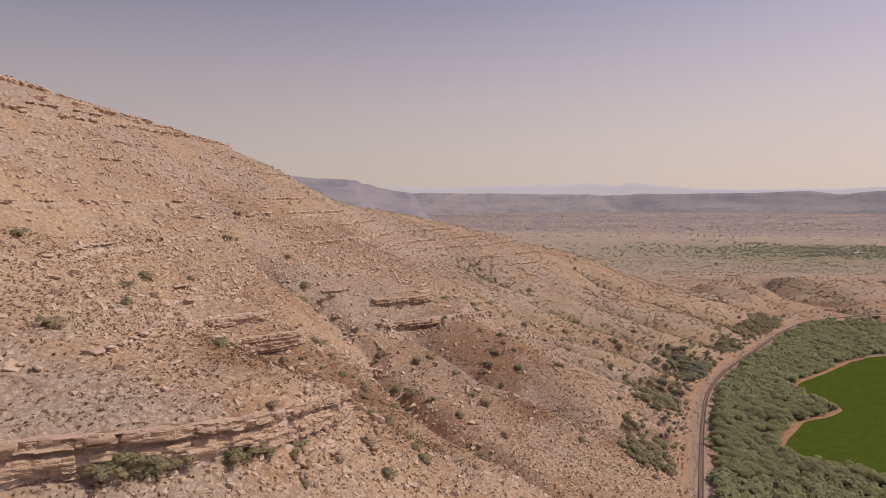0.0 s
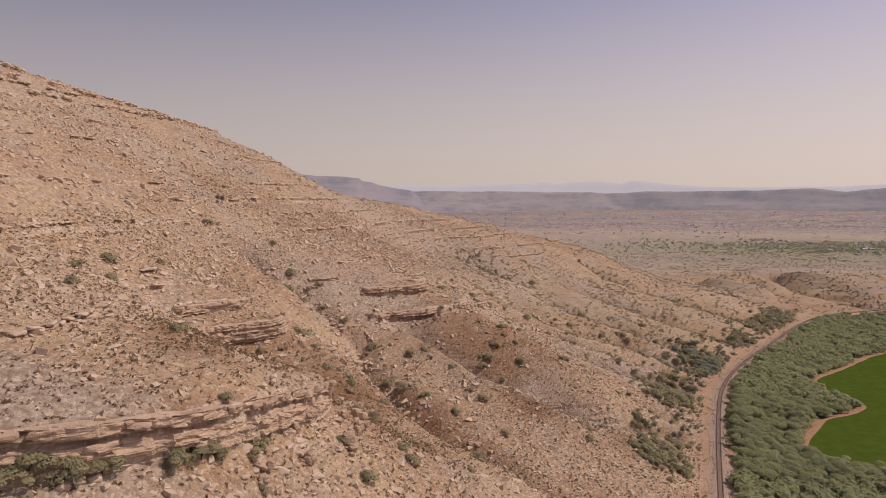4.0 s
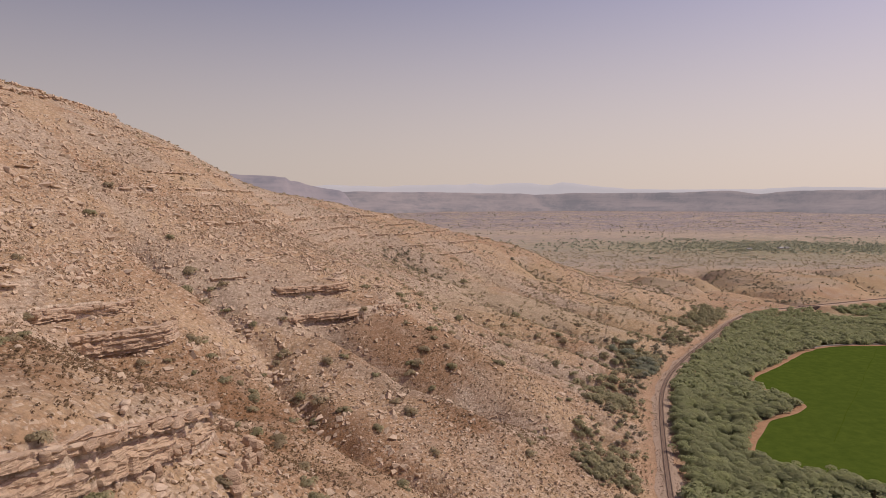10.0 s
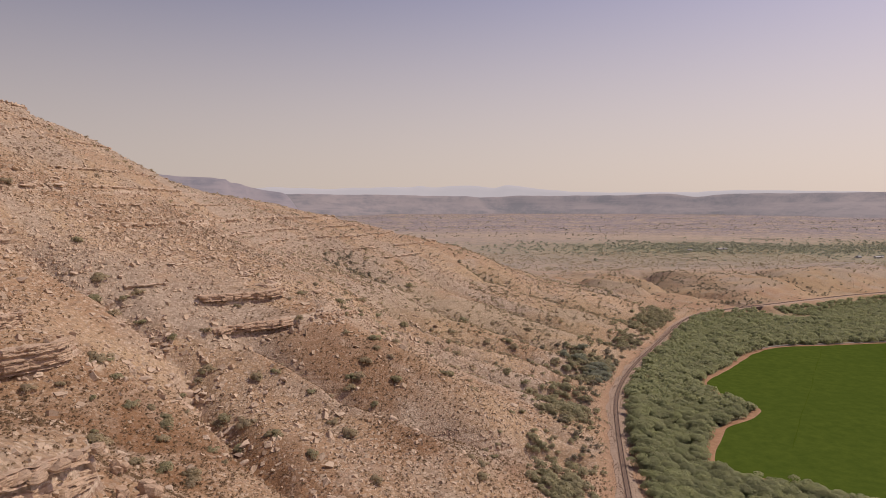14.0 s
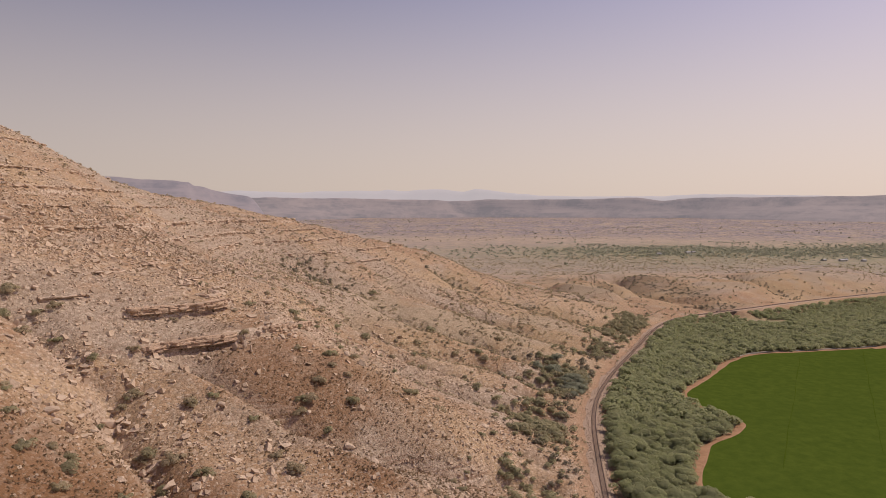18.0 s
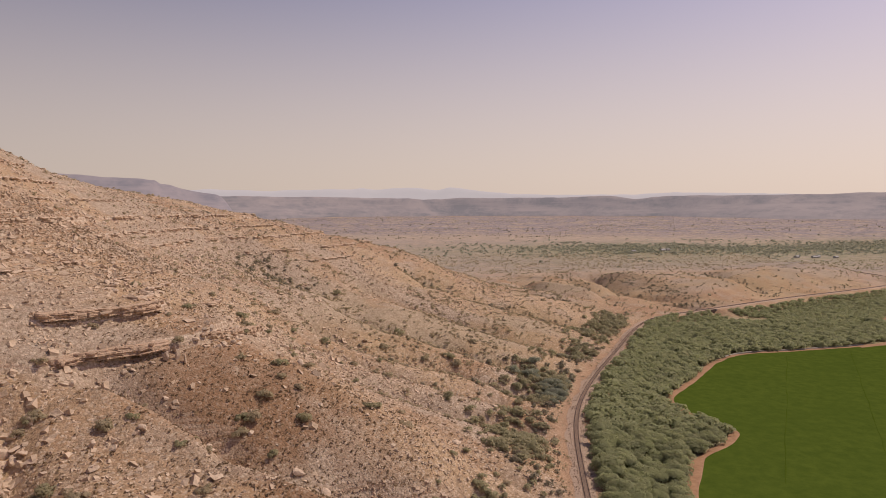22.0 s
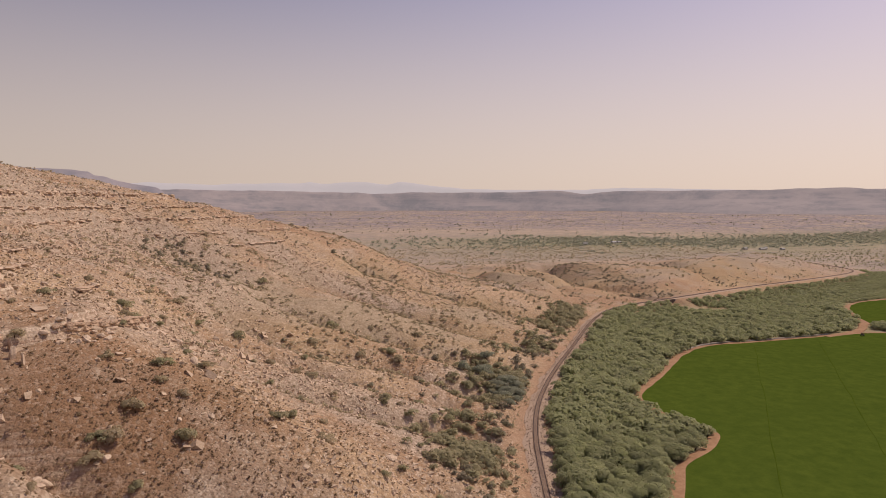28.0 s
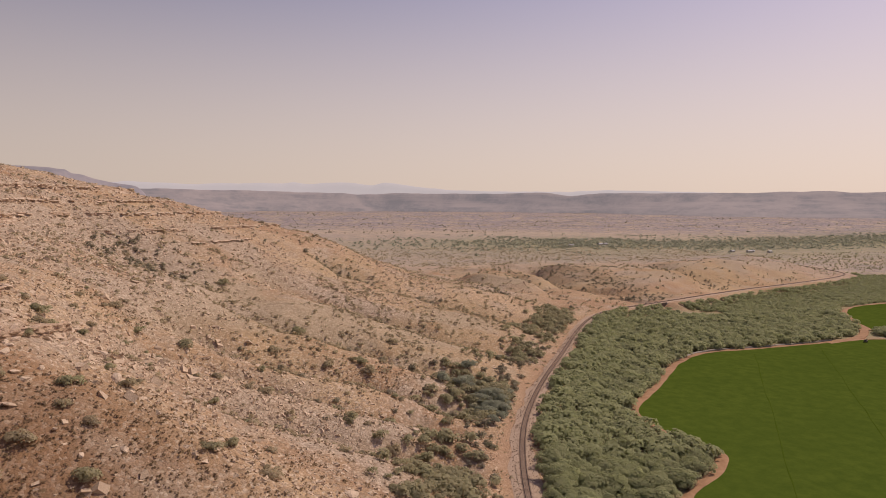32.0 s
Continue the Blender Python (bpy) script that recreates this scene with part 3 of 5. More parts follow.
def leaf_cloud(r, leaves, lobes, wide, tall, leaf, base=0.25, up=0.5, lift=0.35):
    """A crown: leaf sprays round a few lobes, uneven, with gaps."""
    cs = np.c_[r.normal(0, 0.34, lobes) * wide, r.normal(0, 0.36, lobes) * wide, tall * (base + (0.85 - base) * r.random(lobes))]
    cs[:, 2] -= 0.35 * tall * np.clip(np.hypot(cs[:, 0], cs[:, 1]) / wide - 0.3, 0, 1)
    rad = wide * r.uniform(0.28, 0.46, lobes)
    k = r.integers(0, lobes, leaves)
    d = r.normal(size=(leaves, 3))
    d /= np.linalg.norm(d, axis=1)[:, None]
    d[:, 2] = np.where(d[:, 2] < -0.3, -d[:, 2], d[:, 2])
    c = cs[k] + d * (rad[k] * r.uniform(0.78, 1.06, leaves))[:, None] * np.array([1, 1, 0.72])
    c[:, 2] = np.maximum(c[:, 2], 0.06 * tall)
    a = np.cross(d, r.normal(size=(leaves, 3)))
    a /= np.linalg.norm(a, axis=1)[:, None] + 1e-9
    b = np.cross(d + np.array([0, 0, up]) + 0.4 * r.normal(size=(leaves, 3)), a)
    b /= np.linalg.norm(b, axis=1)[:, None] + 1e-9
    s = (leaf * r.uniform(0.6, 1.3, leaves))[:, None]
    v = np.stack([c - a * s - b * s * 0.5, c + a * s - b * s * 0.5, c + b * s], 1).reshape(-1, 3)
    # leaves are lit as a soft mass: their normals follow the crown's rounded shape
    dome = c - np.array([0, 0, 0.1 * tall])
    dome /= np.linalg.norm(dome, axis=1)[:, None] + 1e-9
    m = 0.5 * d + 0.6 * dome + np.array([0, 0, lift]) + 0.14 * r.normal(size=(leaves, 3))
    m /= np.linalg.norm(m, axis=1)[:, None] + 1e-9
    return v, np.arange(leaves * 3).reshape(-1, 3), np.repeat(m, 3, 0)


def leafy(name, shape, material):
    return fast_mesh(name, shape[0], shape[1], material, False, shape[2])


def trunk_mesh(r, tall, thick, limbs, name="trunk"):
    """A tapered trunk that forks into bent limbs."""
    vs, fs = [], []

    def tube(p, q, r0, r1):
        p, q = np.array(p), np.array(q)
        w = (q - p) / np.linalg.norm(q - p)
        u = np.cross(w, [0.3, 0.9, 0.2])
        u /= np.linalg.norm(u)
        t = np.cross(w, u)
        n0 = len(vs)
        for c, rr in ((p, r0), (q, r1)):
            for k in range(6):
                vs.append(c + rr * (math.cos(k * math.pi / 3) * u + math.sin(k * math.pi / 3) * t))
        for k in range(6):
            fs.append((n0 + k, n0 + (k + 1) % 6, n0 + 6 + (k + 1) % 6, n0 + 6 + k))

    fork = (r.normal() * 0.1 * tall, r.normal() * 0.1 * tall, tall * 0.3)
    tube((0, 0, -0.4), fork, thick, thick * 0.75)
    for k in range(limbs):
        a = 2 * math.pi * (k + r.random()) / limbs
        mid = (fork[0] + math.cos(a) * tall * 0.25, fork[1] + math.sin(a) * tall * 0.25, tall * r.uniform(0.45, 0.6))
        end = (mid[0] + math.cos(a + 0.5) * tall * 0.22, mid[1] + math.sin(a + 0.5) * tall * 0.22, tall * r.uniform(0.7, 0.85))
        tube(fork, mid, thick * 0.55, thick * 0.35)
        tube(mid, end, thick * 0.35, thick * 0.12)
    return fast_mesh(name, np.array(vs), np.array(fs), BARK)


def scatter(name, shapes, places, material, label, flat=True):
    """One mesh of many copies. Places: x, y, z, turn, size, and which shape."""
    vs, fs, ns, n = [], [], [], 0
    for k, shape in enumerate(shapes):
        v, f = shape[0], shape[1]
        rows = places[places[:, 5].astype(int) == k]
        if not len(rows):
            continue
        c, s = np.cos(rows[:, 3]), np.sin(rows[:, 3])
        x = (v[None, :, 0] * c[:, None] - v[None, :, 1] * s[:, None]) * rows[:, 4:5] + rows[:, 0:1]
        y = (v[None, :, 0] * s[:, None] + v[None, :, 1] * c[:, None]) * rows[:, 4:5] + rows[:, 1:2]
        z = v[None, :, 2] * rows[:, 4:5] + rows[:, 2:3]
        vs.append(np.stack([x, y, z], -1).reshape(-1, 3))
        fs.append((f[None] + (np.arange(len(rows)) * len(v))[:, None, None] + n).reshape(-1, f.shape[1]))
        if len(shape) > 2:
            m = shape[2]
            ns.append(np.stack([m[None, :, 0] * c[:, None] - m[None, :, 1] * s[:, None], m[None, :, 0] * s[:, None] + m[None, :, 1] * c[:, None], np.broadcast_to(m[None, :, 2], (len(rows), len(m)))], -1).reshape(-1, 3))
        n += len(rows) * len(v)
    return tagged(new(name, fast_mesh(name, np.concatenate(vs), np.concatenate(fs), material, flat and not ns, np.concatenate(ns) if ns else None)), label, kind="stuff")


def sown(x0, x1, y0, y1, count, keep, sizes, shapes, sink=0.15):
    """Random places on the ground within a stretch of the plan; keep gives a chance for each."""
    x, y = rng.uniform(x0, x1, count), rng.uniform(y0, y1, count)
    ok = rng.random(count) < keep(x, y)
    x, y = x[ok], y[ok]
    s = sizes[0] + (sizes[1] - sizes[0]) * rng.random(len(x)) ** 3
    return np.c_[x, y, ground_z(x, y) - sink * s, rng.uniform(0, 6.3, len(x)), s, rng.integers(0, shapes, len(x))]


def on_hill(x, y):
    """1 on open hillside, 0 on the line, in the tree belt and on the fields."""
    d, _, side = line_distance(x, y, RAIL)
    return np.where((side < 0) & (d > 7), 1.0, 0.0)


# ---- railway ----
def resample(pts, step):
    """A polyline rounded at its corners and cut into even steps, with headings."""
    p = np.array(pts, float)
    for _ in range(3):
        q = np.empty((2 * len(p) - 2, 2))
        q[0::2], q[1::2] = 0.75 * p[:-1] + 0.25 * p[1:], 0.25 * p[:-1] + 0.75 * p[1:]
        p = np.vstack([p[:1], q, p[-1:]])
    seg = np.hypot(*np.diff(p, axis=0).T)
    run = np.r_[0, np.cumsum(seg)]
    t = np.arange(0, run[-1], step)
    out = np.c_[np.interp(t, run, p[:, 0]), np.interp(t, run, p[:, 1])]
    d = np.gradient(out, axis=0)
    return out, np.arctan2(d[:, 1], d[:, 0])


def strip(name, line, head, section, material, rough=0.0, follow=False, seed=0):
    """A ribbon with the given cross-section of (offset to the right, height), swept along a line."""
    sec = np.array(section, float)
    n, k = len(line), len(sec)
    nrm = np.c_[np.sin(head), -np.cos(head)]
    wob = 1 + rough * np.stack([vnoise(line[:, 0] * 1.0, line[:, 1] + 31 * j, 9, seed + j) for j in range(k)], 1)
    xy = line[:, None, :] + nrm[:, None, :] * (sec[None, :, 0:1] * wob[:, :, None])
    z = np.broadcast_to(sec[None, :, 1], (n, k))
    if follow:
        z = z + ground_z(xy[..., 0], xy[..., 1])
    v = np.concatenate([xy, z[..., None]], -1).reshape(-1, 3)
    i = np.arange(n * k).reshape(n, k)
    f = np.stack([i[:-1, :-1], i[1:, :-1], i[1:, 1:], i[:-1, 1:]], -1).reshape(-1, 4)
    return fast_mesh(name, v, f, material)


RL, RH = resample(RAIL, 0.56)
bed = tagged(new("trackbed", strip("trackbed", RL[::4], RH[::4], [(-4.4, -0.5), (-3.4, 0.08), (-2.5, 0.14), (-1.7, 0.3), (1.7, 0.3), (2.6, 0.12), (3.9, 0.05), (4.9, -0.6)], BALLAST, 0.5)), "pale gravel bed of a single railway line", kind="structure")
track = thing("railway_track", *RL[0], 0.3, "single railway line of rusty rails on dark timber ties", "railway")
inv = Matrix.Translation((-RL[0][0], -RL[0][1], -0.3))
for off in (-0.75, 0.75):
    part("rail", strip("rail", RL[::3], RH[::3], [(off - 0.1, 0.44), (off - 0.045, 0.62), (off + 0.045, 0.62), (off + 0.1, 0.44)], STEEL), track, at=inv)
TIE_V = np.array([(x, y, z) for z in (-0.1, 0.09) for x, y in ((-0.12, -1.1), (0.12, -1.1), (0.12, 1.1), (-0.12, 1.1))])
TIE_F = np.array([(4, 5, 6, 7), (0, 1, 5, 4), (1, 2, 6, 5), (2, 3, 7, 6), (3, 0, 4, 7)])
tie_me = fast_mesh("tie", TIE_V, TIE_F, TIE)
near_ties = [k for k in range(len(RL)) if 236 < RL[k][1] < 378][:290]
for k in near_ties:
    part("tie", tie_me, track, at=inv @ pose(RL[k][0], RL[k][1], 0.36, 0, 0, math.degrees(RH[k]) + random.uniform(-2, 2)))
others = [k for k in range(len(RL)) if k not in set(near_ties)]
far_ties = scatter("tie_row", [(TIE_V, TIE_F)], np.array([(RL[k][0], RL[k][1], 0.36, RH[k], 1, 0) for k in others]), TIE, "dark timber railway ties")
far_ties.parent, far_ties.matrix_parent_inverse = track, inv

# ---- fields and farm tracks ----
def sheet(name, outline, z, material, step, label):
    pts, _ = resample(outline + outline[:1], step)
    bm = bmesh.new()
    bm.faces.new([bm.verts.new((x, y, z)) for x, y in pts])
    bmesh.ops.triangulate(bm, faces=bm.faces[:])
    me = bpy.data.meshes.new(name)
    bm.to_mesh(me)
    bm.free()
    me.materials.append(material)
    return tagged(new(name, me), label, kind="structure")


field = sheet("field", FIELD, -3.62, CROP, 3.0, "bright green irrigated alfalfa field")
field_far = sheet("field_far", FIELD_2, -3.62, CROP, 4.0, "small bright green irrigated field")
for pts, nm in ((FIELD, "farm_track"), (FIELD_2, "farm_track_far")):
    l, h = resample(pts + pts[:1], 1.5)
    tagged(new(nm, strip(nm, l, h, [(-2.9, -4.2), (-2.1, -3.58), (-0.4, -3.5), (0.8, -3.52), (1.5, -3.75)], DIRT, 0.75)), "bare orange dirt track along the field edge", kind="structure")

l, h = resample(FARM_ROAD, 1.5)
tagged(new("farm_road", strip("farm_road", l, h, [(-3.2, -4.2), (-2.6, -3.5), (0, -3.42), (2.6, -3.5), (3.2, -4.2)], DIRT, 0.3)), "bare dirt road between two fields", kind="structure")


def rut(name, a, b, z, width, seed):
    """A broken wheel line across the crop."""
    n = int(math.hypot(b[0] - a[0], b[1] - a[1]) / 1.2)
    t = np.linspace(0, 1, n)
    line = np.c_[a[0] + (b[0] - a[0]) * t + 0.5 * vnoise(t * n, 0 * t, 12, seed), a[1] + (b[1] - a[1]) * t]
    head = np.full(n, math.atan2(b[1] - a[1], b[0] - a[0]))
    return tagged(new(name, strip(name, line, head, [(-width, z), (0, z + 0.05), (width, z)], RUT, 1.1, seed=seed)), "faint wheel line pressed into the crop", kind="structure")


rut("wheel_line", (338, 468), (190, 304), -3.6, 0.2, 1)
l, h = resample([(292, 473), (318, 485), (352, 482), (415, 484)], 2.0)
tagged(new("field_ditch", strip("field_ditch", l, h, [(-0.7, -3.9), (-0.6, -3.3), (-0.35, -3.28), (0.35, -3.28), (0.6, -3.3), (0.7, -3.9)], CONCRETE, 0.15)), "pale concrete irrigation ditch along the field edge", kind="structure")
rut("wheel_line_far", (387, 468), (240, 309), -3.6, 0.18, 2)

# ---- timber bridge over the wash ----
def boxes(name, rows, material):
    """One mesh of bevel-free beams: rows of centre and size."""
    vs, fs = [], []
    for cx, cy, cz, sx, sy, sz in rows:
        n = len(vs)
        vs += [(cx + a * sx / 2, cy + b * sy / 2, cz + c * sz / 2) for c in (-1, 1) for a, b in ((-1, -1), (1, -1), (1, 1), (-1, 1))]
        fs += [tuple(n + k for k in q) for q in ((3, 2, 1, 0), (4, 5, 6, 7), (0, 1, 5, 4), (1, 2, 6, 5), (2, 3, 7, 6), (3, 0, 4, 7))]
    return fast_mesh(name, vs, fs, material)


near_wash = int(np.argmin(np.hypot(RL[:, 0] - 396, RL[:, 1] - 629)))
bridge = thing("railway_bridge", *RL[near_wash], 0.0, "short dark timber railway trestle over a dry wash", "bridge", turn=float(RH[near_wash]))
for off in (-4.4, 4.4):
    part("girder", boxes("girder", [(0, off, -1.2, 17, 0.5, 3.0)] + [(x, off, -1.2, 0.3, 0.8, 3.1) for x in (-8, -4, 0, 4, 8)], TRESTLE), bridge)
    part("guard_timber", boxes("guard_timber", [(0, off * 0.93, 0.35, 16, 0.25, 0.4)], TIE), bridge)
for x in (-4.5, 0.0, 4.5):
    pier = part("pier", boxes("pier", [(x, 0, -0.8, 0.5, 8.4, 0.4)], TRESTLE), bridge)
    for o in (-3.6, -1.2, 1.2, 3.6):
        part("pile", boxes("pile", [(x, o, -3.4, 0.4, 0.4, 4.8)], TRESTLE), pier)
for x in (-8.3, 8.3):
    part("abutment", boxes("abutment", [(x, 0, -2.6, 1.0, 9.6, 5.0)], CONCRETE), bridge)

# ---- far mesas ----
def ridge(name, y0, y1, xa, xb, tops, material, label, seed, span=0.0035):
    """A range of table hills on an arc round the valley, from its skyline: foot, talus, cliff and flat top."""
    ymid = (y0 + y1) / 2
    az = np.arange(math.atan2(xa, ymid), math.atan2(xb, ymid), span)
    flat_x = np.tan(az) * ymid
    slope = (np.interp(flat_x, [p[0] for p in tops], [p[1] for p in tops]) - 92) / np.hypot(flat_x, ymid)
    slope = slope + 0.0011 * fbm(az * 4000, 0 * az, 160, seed, 4)
    lines = []
    for d, h in ((0, -0.02), (0.25, 0.2), (0.45, 0.42), (0.6, 0.62), (0.68, 0.85), (0.74, 0.97), (1.0, 1.0)):
        spur = fbm(az * 4000, 0 * az + d * 40, 700, seed + 9, 3) * (1 - d) * 170
        dist = y0 + (y1 - y0) * d + spur
        top = 92 + slope * (y0 + (y1 - y0) * 0.74)
        z = 40 + (top - 40) * np.clip(h + (0.07 * fbm(az * 4000, 0 * az + d * 900, 400, seed + 4, 3) if 0 < d < 0.7 else 0), -0.05, 1)
        z = -14 + ((z + 14) * (1 - smooth(az, az[-1] - 0.05, az[-1])) if d > 0 else 0 * z)
        lines.append(np.c_[np.sin(az) * dist, np.cos(az) * dist, z])
    v = np.stack(lines, 1)
    n, k = v.shape[:2]
    i = np.arange(n * k).reshape(n, k)
    f = np.stack([i[:-1, :-1], i[1:, :-1], i[1:, 1:], i[:-1, 1:]], -1).reshape(-1, 4)
    return tagged(new(name, fast_mesh(name, v.reshape(-1, 3), f, material, flat=False)), label, kind="structure")


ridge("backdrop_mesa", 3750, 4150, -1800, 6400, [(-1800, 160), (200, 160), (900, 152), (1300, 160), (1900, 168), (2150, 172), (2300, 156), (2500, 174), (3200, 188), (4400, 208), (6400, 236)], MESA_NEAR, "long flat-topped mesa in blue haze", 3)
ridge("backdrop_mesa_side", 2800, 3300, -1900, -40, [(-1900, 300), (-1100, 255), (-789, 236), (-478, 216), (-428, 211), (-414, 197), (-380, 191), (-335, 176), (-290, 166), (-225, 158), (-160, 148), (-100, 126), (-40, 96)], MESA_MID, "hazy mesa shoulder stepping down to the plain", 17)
ridge("backdrop_mountains", 4480, 4760, -1500, 6400, [(-1500, 215), (300, 214), (560, 224), (620, 232), (700, 222), (980, 238), (1150, 228), (1240, 246), (1320, 240), (1480, 218), (1700, 200), (2700, 196), (2900, 214), (3600, 212), (4600, 205)], MESA_FAR, "pale hazy distant mountains on the horizon", 29)

# ---- rock ledges ----
BLOCKS = [fast_mesh("rock_block", *block_shape(np.random.default_rng(100 + k)), BOULDER) for k in range(8)]

FACE_BLOCKS = [fast_mesh("rock_block", *block_shape(np.random.default_rng(120 + k)), LIMESTONE) for k in range(8)]


def contour_x(z, y, x0=170.0):
    """The x at which the hillside first reaches the height z, coming from the line."""
    x = np.arange(x0, -420, -0.5)
    h = ground_z(x, np.full(x.shape, y))
    k = int(np.argmax(h >= z))
    return float(x[k])


def ledge(z, high, ya, yb, jut, seed, gaps=0.0, blocks=8, recess=1.0, step=0.7, label="bedded ledge of pale tan limestone along the slope"):
    """A bedded rock face along a contour: beds stand out by different amounts over hollows, under a cap that runs back into the hill."""
    r = np.random.default_rng(seed)
    ys = np.arange(ya, yb, 1.0)
    dips = -0.12 * (ys - 335) if ya == 333 else dip(ys) if z < 60 else 0 * ys
    xs = np.array([contour_x(z + 0.35 * high + e, y) for y, e in zip(ys, dips)])
    k = np.ones(5) / 5
    xs = np.convolve(np.pad(xs, 2, "edge"), k, "valid")
    run = np.r_[0, np.cumsum(np.hypot(np.diff(xs), np.diff(ys)))]
    t = np.arange(0, run[-1], step)
    line = np.c_[np.interp(t, run, xs), np.interp(t, run, ys)]
    d = np.gradient(line, axis=0)
    zl = z + np.interp(t, run, dips)
    nrm = np.c_[d[:, 1], -d[:, 0]] / np.hypot(d[:, 0], d[:, 1])[:, None]
    taper = smooth(t, 0, 5) * (1 - smooth(t, run[-1] - 5, run[-1]))
    if gaps:
        taper = taper * smooth(vnoise(t, 0 * t, 11, seed) + 0.6 * vnoise(t, 0 * t, 4, seed + 1), gaps - 0.7, gaps - 0.35)
    rows, v = max(6, int(high / 0.16)), []
    beds = np.cumsum(np.where(r.random(90) < 0.35, r.uniform(0.14, 0.28, 90), r.uniform(0.32, 1.1, 90)))
    tone = r.choice([-0.85, -0.15, 0.15, 0.4], 91, p=[0.17, 0.31, 0.29, 0.23])
    lift = fbm(t, 0 * t, 22, seed + 5, 3) * 0.22
    v.append(np.c_[line - nrm * 3.5, zl - 0.6])
    for j in range(rows + 1):
        f = j / rows
        zz = f * high
        if gaps:
            out = 0.5 * jut + 0 * t
        else:
            # sharp lips over hollows that run out sideways, one low on the face and, on a tall one, another under the cap
            low = smooth(f, -0.04, 0.08) * (f < 0.14) * smooth(vnoise(t, 0 * t, 16, seed + 27), -0.35, 0.15)
            high_up = smooth(f, 0.52, 0.66) * (f < 0.72) * smooth(vnoise(t, 0 * t, 19, seed + 29), -0.3, 0.2) if high > 4.5 else 0.0
            out = jut * (0.75 + 0.35 * (1 - f)) - recess * low - 0.75 * recess * high_up
        layer = np.searchsorted(beds, zz + 0 * t)
        wide = 0.9 + 2.2 * hashed(layer, layer * 0, seed + 3)
        joint = np.floor((t + 0.35 * vnoise(t, np.full(len(t), zz), 1.7, seed + 23) + 1.3 * layer) / wide).astype(np.int64)
        chance = hashed(joint, layer, seed + 4)
        stone = 0.5 * (chance - 0.5) - 0.9 * (chance < 0.07) * (0.3 + f)
        o = out + (0.16 if gaps or high > 4.5 else 0.2) * jut * tone[layer] + (0.6 if gaps or high > 4.5 else 1.0) * stone + 0.26 * fbm(t, np.full(len(t), zz * 3), 1.6, seed + 9, 3) + 1.0 * vnoise(t, 0 * t, 9, seed + 13) + (1.0 if high > 2.2 else 0.6) * (hashed(np.floor((t + 0.8 * vnoise(t, 0 * t, 5, seed + 15)) / 2.7).astype(np.int64), layer // 4, seed + 17) - 0.5)
        o = o * taper - (1 - taper) * 4.0
        v.append(np.c_[line + nrm * o[:, None], zl + zz + lift + 0.14 * (hashed(joint, layer + 7, seed) - 0.5)])
    cap = (0.6 + 4.0 * (1 - taper))[:, None]
    v.append(np.c_[line - nrm * cap, zl + high + lift + 0.15 + 0.3 * vnoise(t, 0 * t, 3, seed + 21) - 2.5 * (1 - taper)])
    v.append(np.c_[line - nrm * (cap + 2.2), zl + high - 1.2 + lift - 2.5 * (1 - taper)])
    v = np.stack(v, 1)
    n, m = v.shape[:2]
    i = np.arange(n * m).reshape(n, m)
    faces = np.stack([i[:-1, :-1], i[:-1, 1:], i[1:, 1:], i[1:, :-1]], -1).reshape(-1, 4)
    mid = len(t) // 2
    top = thing("rock_ledge", line[mid][0], line[mid][1], z, label, "rock ledge", "ledges of the hillside")
    back = top.matrix_basis.inverted()
    part("rock_face", fast_mesh("rock_face", v.reshape(-1, 3), faces, LIMESTONE), top, at=back)
    q = 0.0
    while q < run[-1] - 2:
        q += r.uniform(0.9, 3.0) if gaps else r.uniform(1.4, 4.2)
        k = min(n - 2, int(q / step))
        if taper[k] > 0.35 and r.random() < 0.8:
            big = r.uniform(0.6, 1.5)
            p = line[k] + nrm[k] * jut * r.uniform(0.2, 1.15)
            zz = zl[k] + high * (r.uniform(0.85, 0.98) if high > 3 else r.uniform(0.75, 1.0) if r.random() < 0.65 else r.uniform(0.1, 0.7))
            way = math.atan2(d[k][1], d[k][0]) + r.normal() * 0.2
            part("rock_block", (BLOCKS if gaps else FACE_BLOCKS)[int(r.integers(8))], top, at=back @ Matrix.LocRotScale((p[0], p[1], zz), Euler((r.normal() * 0.1, r.normal() * 0.1, way)), (big * r.uniform(0.9, 1.7), big, min(1.2, high * 0.5) * r.uniform(0.6, 1.1))))
    for _ in range(blocks):
        k = int(r.integers(2, n - 2))
        p = line[k] + nrm[k] * (jut + 5.0 * r.random() ** 1.6)
        s = r.uniform(0.35, 1.1)
        part("rock_block", BLOCKS[int(r.integers(8))], top, at=back @ Matrix.LocRotScale((p[0], p[1], float(ground_z(*p)) + 0.1), Euler((r.normal() * 0.3, r.normal() * 0.3, r.uniform(0, 6))), (s * 1.2, s, s * 0.8)))
    return top


